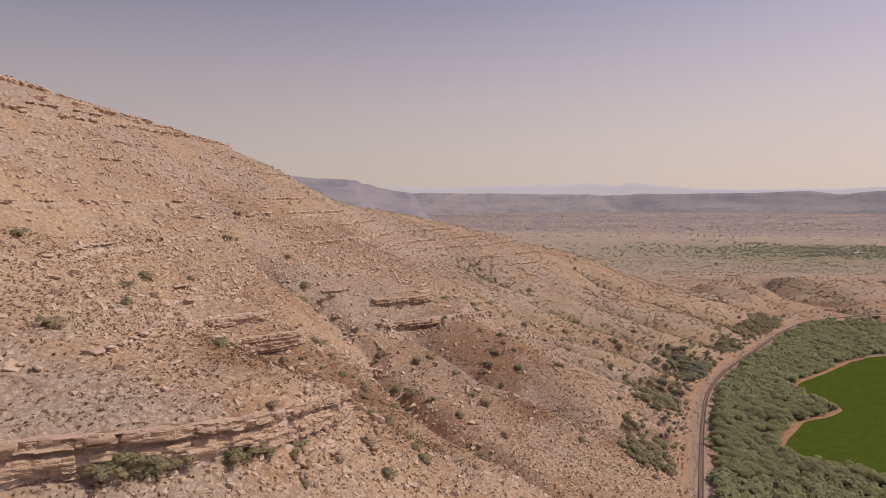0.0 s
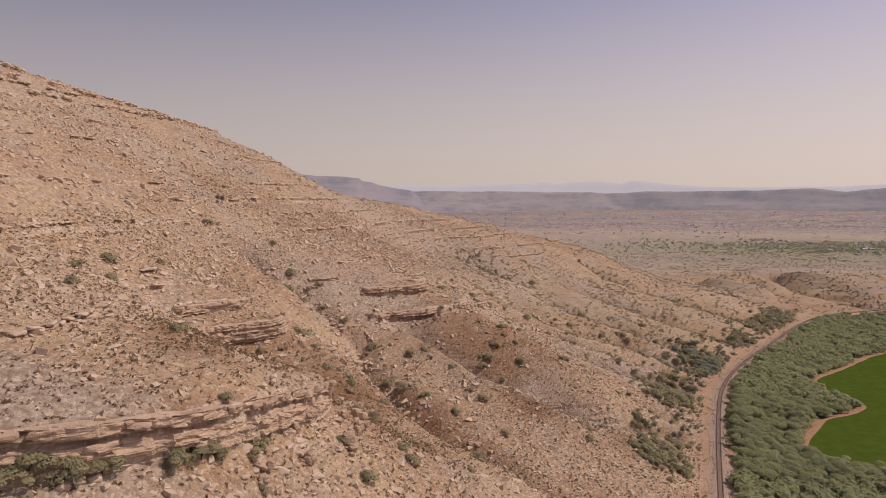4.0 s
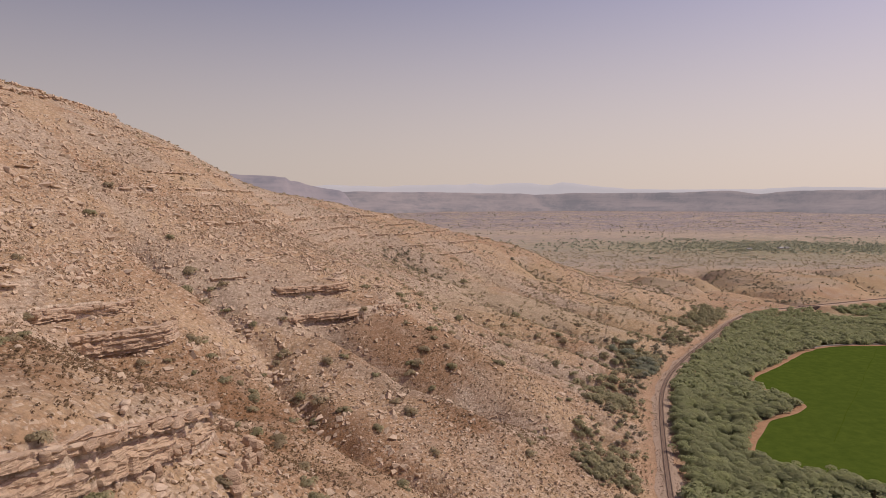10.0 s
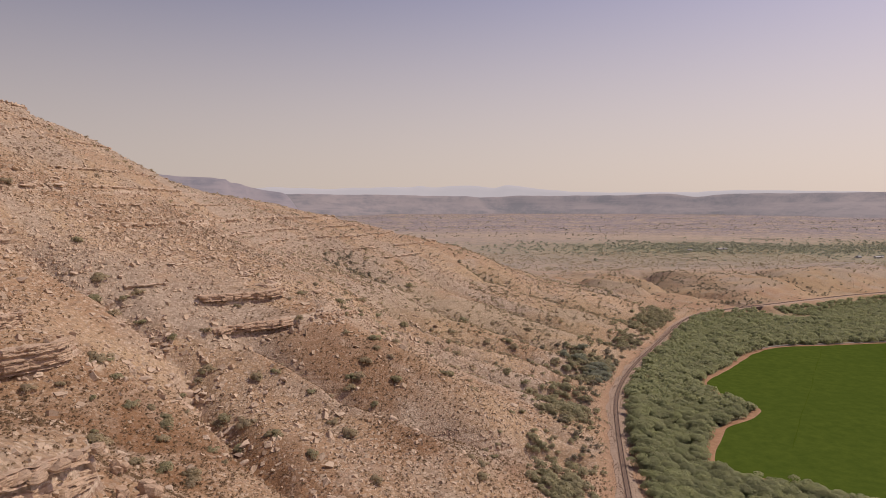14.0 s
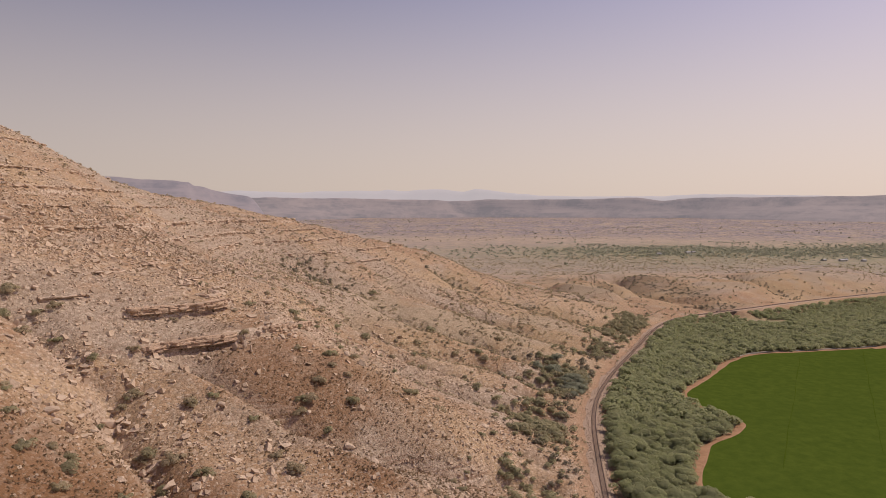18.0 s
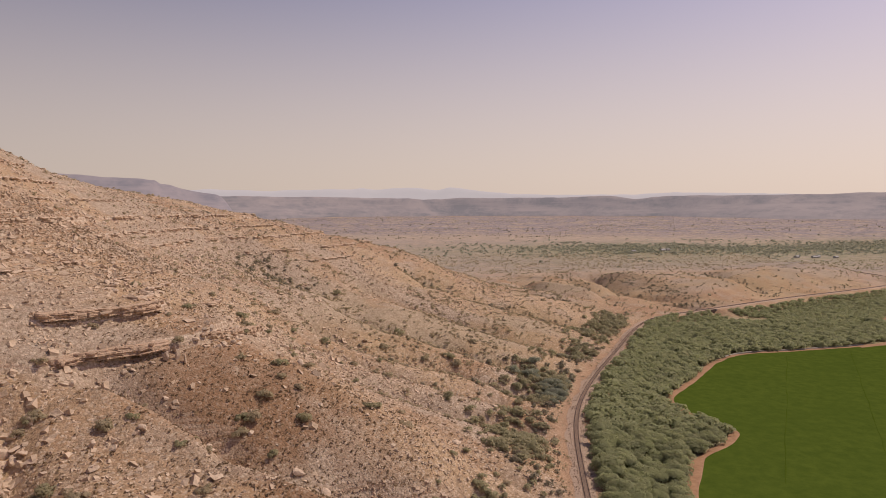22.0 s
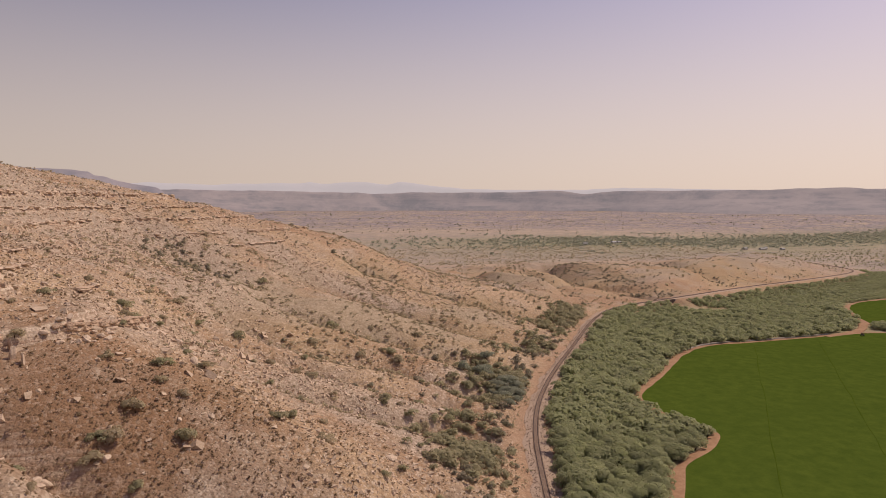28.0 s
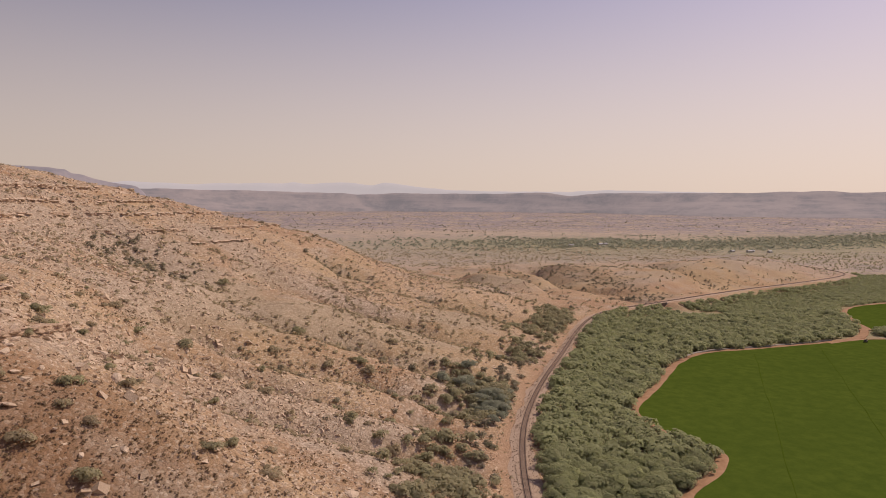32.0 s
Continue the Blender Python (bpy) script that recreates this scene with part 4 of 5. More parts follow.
# ledges: height, rise, from and to along y, how far they stand out, gaps, fallen blocks, hollow
SPUR_LEDGES = [(49.8, 7.0, 92, 182, 1.6, 0.0, 40, 2.4), (62.0, 1.8, 112, 160, 1.0, 0.3, 20, 0.8), (53.8, 6.0, 226, 257, 1.5, 0.0, 24, 1.3), (62.8, 3.2, 225, 262, 1.3, 0.0, 16, 1.3), (71.5, 1.8, 186, 264, 1.0, 0.3, 16, 0.7), (76.5, 1.4, 120, 250, 0.8, 0.6, 14, 0.6)]
DRAW_LEDGES = [(48.2, 2.4, 307, 331, 2.5, 0.0, 8, 2.8), (48.6, 2.3, 333, 378, 1.2, 0.0, 40, 0.2), (57.6, 2.6, 322, 350, 1.5, 0.0, 8, 1.3), (60.5, 1.4, 338, 390, 1.0, 0.45, 10, 0.9), (54.0, 1.3, 348, 385, 0.9, 0.5, 8, 0.8), (64.0, 1.2, 310, 420, 0.8, 0.6, 10, 0.6), (70.0, 1.2, 330, 430, 0.8, 0.65, 10, 0.6)]
FAR_LEDGES = [(84.0, 1.6, 360, 660, 1.0, 0.25, 30, 0.9), (77.0, 1.2, 420, 650, 0.8, 0.45, 16, 0.7), (70.5, 1.4, 450, 700, 0.9, 0.42, 20, 0.8), (62.5, 1.3, 500, 700, 0.9, 0.62, 16, 0.7), (56.0, 1.2, 540, 700, 0.9, 0.64, 12, 0.7)]
SLOPE_LEDGES = [(101.0, 1.5, 350, 520, 1.0, 0.25, 14, 0.9), (93.0, 1.2, 370, 560, 0.9, 0.4, 14, 0.8), (110.0, 1.2, 380, 540, 0.9, 0.4, 14, 0.8), (92.5, 1.2, 150, 300, 0.8, 0.62, 14, 0.7), (108.0, 1.2, 170, 360, 0.8, 0.68, 12, 0.7), (150.5, 2.4, 180, 600, 1.2, 0.3, 26, 0.6), (158.0, 1.8, 170, 560, 1.0, 0.5, 20, 0.6)]
TOP_LEDGES = [(165.5, 3.4, 160, 520, 1.6, 0.2, 20, 0.6), (177.0, 3.2, 200, 560, 1.6, 0.2, 14, 0.6), (128.0, 1.2, 200, 560, 0.8, 0.72, 14, 0.7), (139.0, 1.2, 240, 600, 0.8, 0.72, 12, 0.7)]
LEDGES = SPUR_LEDGES + DRAW_LEDGES + FAR_LEDGES + SLOPE_LEDGES + TOP_LEDGES
for k, (z, high, ya, yb, jut, gaps, blocks, recess) in enumerate(LEDGES):
    ledge(z, high, ya, yb, jut, 300 + k, gaps, blocks, recess, 0.38 if ya < 340 and high > 2.2 else 0.75)

# ---- boulders and rubble ----
def gully_near(x, y):
    return np.maximum.reduce([np.exp(-((line_distance(x, y, GULLIES[k][0])[0] / 7.0) ** 2)) for k in (0, 1, 2)]) * 0.6


def bench(x, y):
    """Reddish soil with tufts and few stones."""
    return np.exp(-(((x - 14) / 40) ** 2 + ((y - 312) / 28) ** 2) ** 2) + np.exp(-(((x + 28) / 38) ** 2 + ((y - 220) / 44) ** 2) ** 2) + 0.7 * np.exp(-(((x - 46) / 28) ** 2 + ((y - 270) / 20) ** 2) ** 2) + np.exp(-(((x + 52) / 15) ** 2 + ((y - 175) / 32) ** 2) ** 2)


ROCKS = [stone_shape(np.random.default_rng(40 + k)) for k in range(16)]
BOULDERS = [fast_mesh("boulder", *rock_shape(np.random.default_rng(60 + k), True), BOULDER) for k in range(9)]
LEDGE_BOULDERS = [(1, 333, 1.5), (3, 337, 1.7), (5, 340, 1.4), (7, 343, 1.6), (8.5, 347, 1.4), (10, 350, 1.5), (12, 354, 1.5), (14, 358, 1.3), (15.5, 362, 1.6), (17, 367, 1.4), (19, 372, 1.6), (20, 377, 1.4)]
GULLY_BOULDERS = [(-36.3, 288, 3.0), (-45.8, 301.9, 2.2), (-45.7, 256.3, 2.0), (-44.1, 267.9, 2.2), (-17.1, 286.5, 1.9), (-15.6, 278.6, 2.2), (-12.5, 285.9, 1.5), (-21.3, 269.5, 2.0), (-15.1, 257.8, 2.3), (-23.8, 268.9, 1.8), (-60.9, 315.6, 1.7), (-52.4, 270.6, 1.9), (-41.4, 264.6, 1.8), (-8.1, 289.9, 1.3), (-38.2, 215.2, 1.6), (-36.3, 219.4, 1.4), (-33.6, 216, 1.5), (-27.9, 305.3, 1.2), (-66, 311.5, 1.9), (-16.4, 255.4, 1.9), (-32.6, 281.8, 1.6), (-41, 287.2, 1.5), (-47.5, 290.2, 1.6), (-48.8, 271.9, 1.7), (9.7, 361.6, 1.4)]
UPPER_BOULDERS = [(-84.9, 290.7, 2.2), (-123.6, 315.5, 3.0), (-133.6, 311.3, 2.4), (-113.3, 322.3, 2.6), (-122.4, 290.3, 2.6), (-114.9, 289.6, 2.0), (-189.2, 376.6, 2.4), (-135.5, 413.4, 2.4), (-141, 218.5, 2.0), (-142.7, 263.4, 2.6), (-159.3, 336, 2.2), (-133.7, 224.4, 2.0), (-108.7, 385.2, 2.2), (-96.4, 476.1, 2.5), (-150.1, 328.1, 2.4)]
CLIFF_BOULDERS = [(-57.1, 128, 1.5), (-48.1, 130.2, 1.2), (-35.4, 137.7, 1.4), (-30, 161.9, 1.7), (-67.2, 159.3, 1.2), (-29.4, 164.8, 1.6), (-21.7, 166.6, 1.8), (-26.4, 147.6, 1.9), (-33.2, 137.9, 1.6), (-26.8, 165.3, 1.4), (-22.5, 158.3, 1.5), (-29.4, 153.2, 1.3), (-29.6, 139.5, 1.6), (-20.9, 179, 1.3), (-34.4, 145.9, 1.3), (-25, 174, 1.9), (-28, 176, 2.2)]
SLOPE_BOULDERS = [(32.4, 349.4, 1.8), (36.9, 318.4, 1.2), (67, 438, 2.2), (8.2, 362.1, 2.0), (16.4, 334.5, 1.3), (18, 323.3, 1.5), (30.4, 315.3, 1.0), (9.6, 342.4, 1.6), (19.6, 339, 1.1), (-14, 241, 1.6), (-3, 234, 1.6)]
SPECIAL_BOULDERS = LEDGE_BOULDERS + GULLY_BOULDERS + UPPER_BOULDERS + CLIFF_BOULDERS + SLOPE_BOULDERS
for k in range(385):
    if k < len(SPECIAL_BOULDERS):
        x, y, s = SPECIAL_BOULDERS[k]
    elif k < 140:
        way = GULLIES[0 if k % 3 else 1][0][:9]
        a = rng.uniform(0.3, len(way) - 2.2)
        p, q = way[int(a)], way[int(a) + 1]
        x, y = p[0] + (q[0] - p[0]) * (a % 1) + rng.normal() * 6, p[1] + (q[1] - p[1]) * (a % 1) + rng.normal() * 6
        s = rng.uniform(0.7, 2.4)
    elif k > 250:
        y = rng.uniform(185, 400)
        x = contour_x(rng.uniform(74, 128), y)
        s = rng.uniform(0.9, 2.1)
    else:
        y = rng.uniform(120, 460)
        x = contour_x(max(8, min(140, rng.normal(62, 34))), y)
        s = rng.uniform(0.8, 1.9)
    ob = new("boulder", BOULDERS[k % 9])
    ob.matrix_basis = Matrix.LocRotScale((x, y, float(ground_z(x, y)) + 0.12 * s), Euler((rng.normal() * 0.25, rng.normal() * 0.25, rng.uniform(0, 6.3))), (s * 1.2, s, s * 0.8))
    tagged(ob, "pale angular limestone boulder lying on the slope", "boulder", "boulders of the hillside")
for k, (x, y, s) in enumerate([(-5.9, 322.3, 1.9), (-3.2, 323.6, 1.5), (-1.0, 322.8, 1.3), (-4.2, 327, 1.5), (-66, 309, 1.6), (-64, 313, 1.3)]):
    ob = new("standing_rock", BOULDERS[(k * 2 + 1) % 9])
    ob.matrix_basis = Matrix.LocRotScale((x, y, float(ground_z(x, y)) + 0.7 * s), Euler((rng.normal() * 0.15, rng.normal() * 0.15, rng.uniform(0, 6.3))), (0.75 * s, 0.6 * s, 1.9 * s))
    tagged(ob, "pale upright limestone rock standing out of the slope", "rock", "standing rocks below the ledge")

for k, (x, y, s) in enumerate([(-21, 183.8, 2.6), (-28.3, 190, 2.0), (-20.8, 163.2, 2.4), (-29.4, 165, 2.2), (-20.2, 175.2, 2.2), (-19.2, 160.6, 1.8), (-30.2, 160.2, 1.5), (-30.7, 155.9, 1.6), (-37.2, 168, 1.5), (-20.3, 171.9, 2.0), (-26, 148.2, 1.8), (-32.1, 136.1, 1.9), (-30.9, 133.6, 1.6), (-22.4, 186.5, 2.1), (-24.5, 180.5, 1.7)]):
    crag = thing("rock_outcrop", x, y, float(ground_z(x, y)), "jagged pale limestone outcrop breaking from the slope", "rock outcrop", "outcrops below the cliff", float(rng.uniform(0, 6.3)))
    for j in range(4):
        big = s * (0.85 - 0.13 * j)
        part("rock_block", FACE_BLOCKS[(k + j * 3) % 8], crag, at=Matrix.LocRotScale((rng.normal() * 0.5 * s * (j > 0), rng.normal() * 0.5 * s * (j > 0), (0.45 - 0.1 * j) * s), Euler((rng.normal() * 0.2, rng.normal() * 0.2, rng.uniform(0, 6.3))), (big * 0.8, big * 0.65, big * 1.15)))

pebble = sown(-130, 110, 100, 430, 98000, lambda x, y: on_hill(x, y) * np.clip(0.45 + 0.8 * fbm(x, y, 38, 91, 3) + 0.8 * gully_near(x, y) - 1.3 * bench(x, y), 0.05, 1) * smooth(ground_z(x, y), 3, 12), (0.22, 1.05), 16)
scatter("rubble", ROCKS, pebble, RUBBLE, "loose pale stones strewn over the slope")
far_stone = sown(-260, 300, 300, 700, 110000, lambda x, y: on_hill(x, y) * np.clip(0.4 + 0.8 * fbm(x, y, 60, 93, 3), 0.06, 1) * (0.3 + 0.7 * smooth(ground_z(x, y), 10, 40)) * smooth(ground_z(x, y), 3, 10) * np.where((y < 425) & (x > -130) & (x < 110), 0, 1), (0.3, 1.35), 16)
scatter("far_rubble", ROCKS, far_stone, RUBBLE, "loose pale stones on the upper hillside")

gk = rng.integers(0, len(RL), 26000)
go = rng.normal(0, 2.1, 26000)
gravel = np.c_[RL[gk, 0] + np.sin(RH[gk]) * go, RL[gk, 1] - np.cos(RH[gk]) * go, 0.3 - 0.085 * np.clip(np.abs(go) - 1.7, 0, None) ** 1.3, rng.uniform(0, 6.3, 26000), rng.uniform(0.09, 0.26, 26000), rng.integers(0, 16, 26000)]
gravel = gravel[(gravel[:, 1] > 180) & (gravel[:, 1] < 560) & (np.abs(go) < 4.2)]
scatter("track_gravel", ROCKS, gravel, BALLAST, "loose pale gravel along the railway line")

# ---- scrub ----
BIG = [stone_shape(np.random.default_rng(90 + k)) for k in range(10)]
slab = sown(-190, 60, 110, 480, 19000, lambda x, y: on_hill(x, y) * np.clip(0.25 + 0.9 * fbm(x, y, 34, 103, 3) - 1.1 * bench(x, y) + 0.7 * gully_near(x, y) + 0.35 * smooth(ground_z(x, y), 60, 110), 0.03, 1) * smooth(ground_z(x, y), 12, 30), (0.45, 2.0), 10)
scatter("loose_blocks", BIG, slab, RUBBLE, "pale angular blocks fallen over the slope")
TUFTS = [leaf_cloud(np.random.default_rng(140 + k), 6, 3, 1.0, 0.8, 0.38, 0.15) for k in range(6)]
tuft = sown(-130, 135, 100, 430, 80000, lambda x, y: on_hill(x, y) * np.clip(0.45 + 0.5 * fbm(x, y, 30, 95, 3) + 0.6 * bench(x, y), 0.1, 1), (0.34, 0.85), 6, 0.0)
scatter("dry_tufts", TUFTS, tuft, STRAW, "low dry desert tufts dotted over the slope")
BRUSH = [leaf_cloud(np.random.default_rng(180 + k), 80, 6, 1.0, 0.85, 0.17, 0.1) for k in range(6)]
brush = sown(-10, 270, 350, 660, 14000, lambda x, y: on_hill(x, y) * np.clip(0.15 + 0.55 * fbm(x, y, 42, 123, 3) + 0.8 * np.maximum.reduce([np.exp(-((line_distance(x, y, q[0])[0] / 5.0) ** 2)) for q in GULLIES[3:]]), 0.03, 1) * smooth(ground_z(x, y), 2, 6) * (1 - 0.7 * smooth(ground_z(x, y), 45, 70)), (0.65, 1.9), 6, 0.0)
scatter("hill_brush", BRUSH, brush, CREOSOTE, "olive and brown desert brush on the lower slopes")
SHRUBS = [leaf_cloud(np.random.default_rng(160 + k), 36, 5, 1.0, 0.85, 0.24, 0.1) for k in range(6)]
shrub = sown(-330, 330, 400, 900, 20000, lambda x, y: on_hill(x, y) * np.clip(0.4 + 0.6 * fbm(x, y, 70, 97, 3), 0.1, 1) * np.where(y > 600, 0.7, 0.7), (0.5, 1.9), 6, 0.0)
scatter("scrub", SHRUBS, shrub, CREOSOTE, "grey-green desert scrub on the lower slopes")
plain_shrub = sown(180, 1600, 600, 1350, 26000, lambda x, y: on_hill(x, y) * np.clip(0.5 + 0.6 * fbm(x, y, 120, 99, 3), 0.1, 1), (0.6, 2.2), 6, 0.0)
scatter("plain_scrub", [leaf_cloud(np.random.default_rng(170 + k), 12, 4, 1.0, 0.85, 0.45, 0.1) for k in range(6)], plain_shrub, CREOSOTE, "grey-green desert scrub on the plain")


verge = sown(60, 330, 180, 610, 90000, lambda x, y: np.exp(-((np.abs(line_distance(x, y, RAIL)[0] - 6.2)) / 1.6) ** 2) * np.clip(0.35 + 0.9 * fbm(x, y, 16, 137, 3), 0, 1) * 0.55, (0.3, 1.1), 6, 0.0)
scatter("verge_weeds", SHRUBS, verge, CREOSOTE, "olive weeds along the edges of the railway bed")
open_scrub = sown(560, 1900, 560, 1150, 14000, lambda x, y: np.where((line_distance(x, y, RAIL)[2] > 0) & (line_distance(x, y, RAIL)[0] > 12) & ~inside(x, y, FIELD_2), 1.0, 0.0) * np.clip(0.6 + 0.6 * fbm(x, y, 90, 139, 3), 0.1, 1), (0.8, 2.6), 6, 0.0)
scatter("open_scrub", [leaf_cloud(np.random.default_rng(190 + k), 12, 4, 1.0, 0.85, 0.45, 0.1) for k in range(6)], open_scrub, OLIVE_LEAF, "olive scrub on the flat beyond the belt")


def bush(k, wide, leaves, mat, name):
    r = np.random.default_rng(200 + k)
    return leafy("crown", leaf_cloud(r, leaves, 9, wide, wide * 0.75, 0.12, 0.1, 0.7, 0.6), mat), trunk_mesh(r, wide * 0.6, 0.09, 4, "stem")


BUSHES = [bush(k, 1.5, 950, CREOSOTE if k % 3 else OLIVE_LEAF, "bush") for k in range(7)]
GULLY_BUSHES = [(-31.7, 295.7, 1.5), (-34.6, 292.8, 1.2), (-41.1, 244.9, 1.3), (-23.5, 274.1, 1.5), (-16.6, 268.1, 1.8), (-16.2, 291.7, 1.4), (-34.5, 251.1, 1.1), (-71, 317.7, 1.6), (-61.2, 299.9, 1.5), (-54.4, 307.1, 1.3), (-44.3, 304.2, 1.2), (-53.2, 258.9, 2.2), (21.1, 315.9, 1.6), (15.6, 307.3, 1.3), (14.5, 303.3, 1.5), (13.6, 262.7, 1.6), (-62.3, 313.9, 1.3), (-70.5, 310.5, 1.5), (-58.4, 317.6, 1.4), (-16.2, 321.7, 1.1), (-7.5, 257.4, 1.3), (-40, 217.4, 1.8), (-26.2, 328.8, 1.0), (1.7, 286, 1.0), (23.3, 299.3, 1.1), (8.9, 269, 1.2)]
SLOPE_BUSHES = [(17.9, 307.6, 1.8), (25.4, 334.9, 1.4), (34.9, 347.9, 1.4), (25.6, 326.7, 1.0), (52.2, 322.1, 1.5), (31.8, 310.5, 1.7), (63.3, 324.6, 1.6), (31, 323.5, 1.1), (12.4, 374.9, 1.6), (14.3, 367.2, 1.4), (24.8, 419.2, 1.5), (32.2, 408.1, 1.4), (45.6, 409.8, 1.6), (63, 381.1, 1.3), (67.8, 380.3, 1.5), (88.5, 466.9, 2.2), (75.6, 436.4, 1.6), (94.9, 429.5, 1.5), (107.6, 432.2, 2.0), (91.2, 373.7, 1.7), (115.7, 388.4, 1.8), (102.3, 366, 1.6), (60.2, 509.6, 2.0), (109.4, 426.4, 1.8), (129.1, 463.8, 1.5)]
UPPER_BUSHES = [(-95.7, 191.3, 1.8), (-109.3, 232.9, 1.7), (-86.7, 139.7, 1.8), (-113.4, 349.4, 1.6), (-109.8, 321.3, 1.5), (-71.1, 316.7, 1.6), (-61.4, 175.6, 1.0), (-125, 188.7, 1.9), (-82.8, 332.2, 1.4), (14.1, 331, 1.2), (-92.3, 202, 1.6), (-59.8, 166.9, 1.2)]
CLIFF_BUSHES = [(-38.4, 136.5, 1.2), (-34.2, 137.4, 1.2), (-33.9, 141.5, 1.5), (-15.4, 155.4, 1.5), (-21.8, 220.5, 1.4), (-21.7, 162.9, 1.2), (-7.8, 174.8, 1.3)]
SCREE_BUSHES = [(-33.2, 246.2, 1.3), (-31.9, 235.6, 1.2), (-32.4, 216.3, 1.2), (-27.2, 218.6, 1.4), (-21.2, 216.1, 1.3), (-25.2, 273.5, 1.3), (-33, 294.9, 1.1), (-17, 257.9, 1.1), (-33.8, 308.5, 1.2), (-15.1, 291.1, 1.3), (-10.1, 294, 1.0)]
SPECIAL_BUSHES = SCREE_BUSHES + GULLY_BUSHES + SLOPE_BUSHES + UPPER_BUSHES + CLIFF_BUSHES
for k in range(200):
    if k < len(SPECIAL_BUSHES):
        x, y, s = SPECIAL_BUSHES[k]
    else:
        y = rng.uniform(130, 440)
        x = contour_x(max(4, min(120, abs(rng.normal(26, 28)))), y)
        s = rng.uniform(0.55, 1.25)
    b = thing("desert_bush", x, y, float(ground_z(x, y)) - 0.05, "grey-green leafy desert bush rooted among stones", "bush", "bushes of the hillside", rng.uniform(0, 6.3), s * 1.15)
    crown, stem = BUSHES[k % 7]
    part("crown", crown, b)
    part("stem", stem, b)

# junipers in the draws and on the upper benches
JUN = [leaf_cloud(np.random.default_rng(260 + k), 170, 8, 1.0, 1.1, 0.15, 0.1) for k in range(5)]
clump = np.concatenate([
    sown(-6, 60, 480, 545, 330, lambda x, y: np.exp(-(((x - 25) / 15) ** 2 + ((y - 514) / 18) ** 2)), (1.2, 2.5), 5, 0.0),
    sown(-20, 120, 560, 640, 60, lambda x, y: 0.5 + 0 * x, (0.9, 1.9), 5, 0.0),
    sown(70, 240, 290, 500, 2600, lambda x, y: on_hill(x, y) * np.exp(-((line_distance(x, y, RAIL)[0] - 13) / 9) ** 2) * np.clip(0.6 + 0.7 * fbm(x, y, 22, 117, 2), 0.1, 1) * 0.75, (1.0, 2.7), 5, 0.0),
    sown(220, 560, 590, 830, 2600, lambda x, y: on_hill(x, y) * np.maximum.reduce([np.exp(-((line_distance(x, y, q[0])[0] / 9.0) ** 2)) for q in FAR_GULLIES]) * 0.6, (0.9, 2.2), 5, 0.0),
    sown(370, 450, 640, 830, 900, lambda x, y: on_hill(x, y) * np.exp(-(((x - 404) / 22) ** 2)) * 0.8, (0.9, 2.0), 5, 0.0),
    sown(120, 700, 560, 900, 900, lambda x, y: on_hill(x, y) * 0.7, (0.8, 1.7), 5, 0.0),
    sown(60, 130, 360, 450, 420, lambda x, y: on_hill(x, y) * np.maximum.reduce([np.exp(-((line_distance(x, y, GULLIES[g][0])[0] / 4.0) ** 2)) for g in (4, 5, 3)]) * 0.8, (0.8, 2.0), 5, 0.0),
    sown(100, 330, 440, 620, 1600, lambda x, y: on_hill(x, y) * np.maximum.reduce([np.exp(-((line_distance(x, y, GULLIES[g][0])[0] / 6.0) ** 2)) for g in (6, 7, 8, 9)]) * 0.5, (1.0, 2.4), 5, 0.0),
])
scatter("juniper_scrub", JUN, clump, DARK_LEAF, "dark grey-green junipers and brush in the draws")

# ---- the tree belt ----
TREE_SHAPES = [leaf_cloud(np.random.default_rng(400 + k), 2200, 14, 3.7, 4.2, 0.22, 0.3, 1.0, 0.6) for k in range(6)]
TREES = [(leafy("crown", TREE_SHAPES[k], MESQUITE), trunk_mesh(np.random.default_rng(420 + k), 3.6, 0.2, 5)) for k in range(6)]
FAR_TREES = [leaf_cloud(np.random.default_rng(440 + k), 130, 11, 3.8, 3.6, 0.62, 0.3, 1.4, 0.8) for k in range(6)]


def in_belt(x, y):
    d, _, side = line_distance(x, y, RAIL)
    e1, e2 = line_distance(x, y, FIELD + FIELD[:1])[0], line_distance(x, y, FIELD_2 + FIELD_2[:1])[0]
    free = ~inside(x, y, FIELD) & ~inside(x, y, FIELD_2) & (e1 > 3.1) & (e2 > 4)
    free &= (line_distance(x, y, WASH)[0] > 13) & (line_distance(x, y, FARM_ROAD)[0] > 6)
    return np.where((side > 0) & (d > 6.2 + 7 * smooth(y, 600, 640)) & free, 1.0, 0.0)


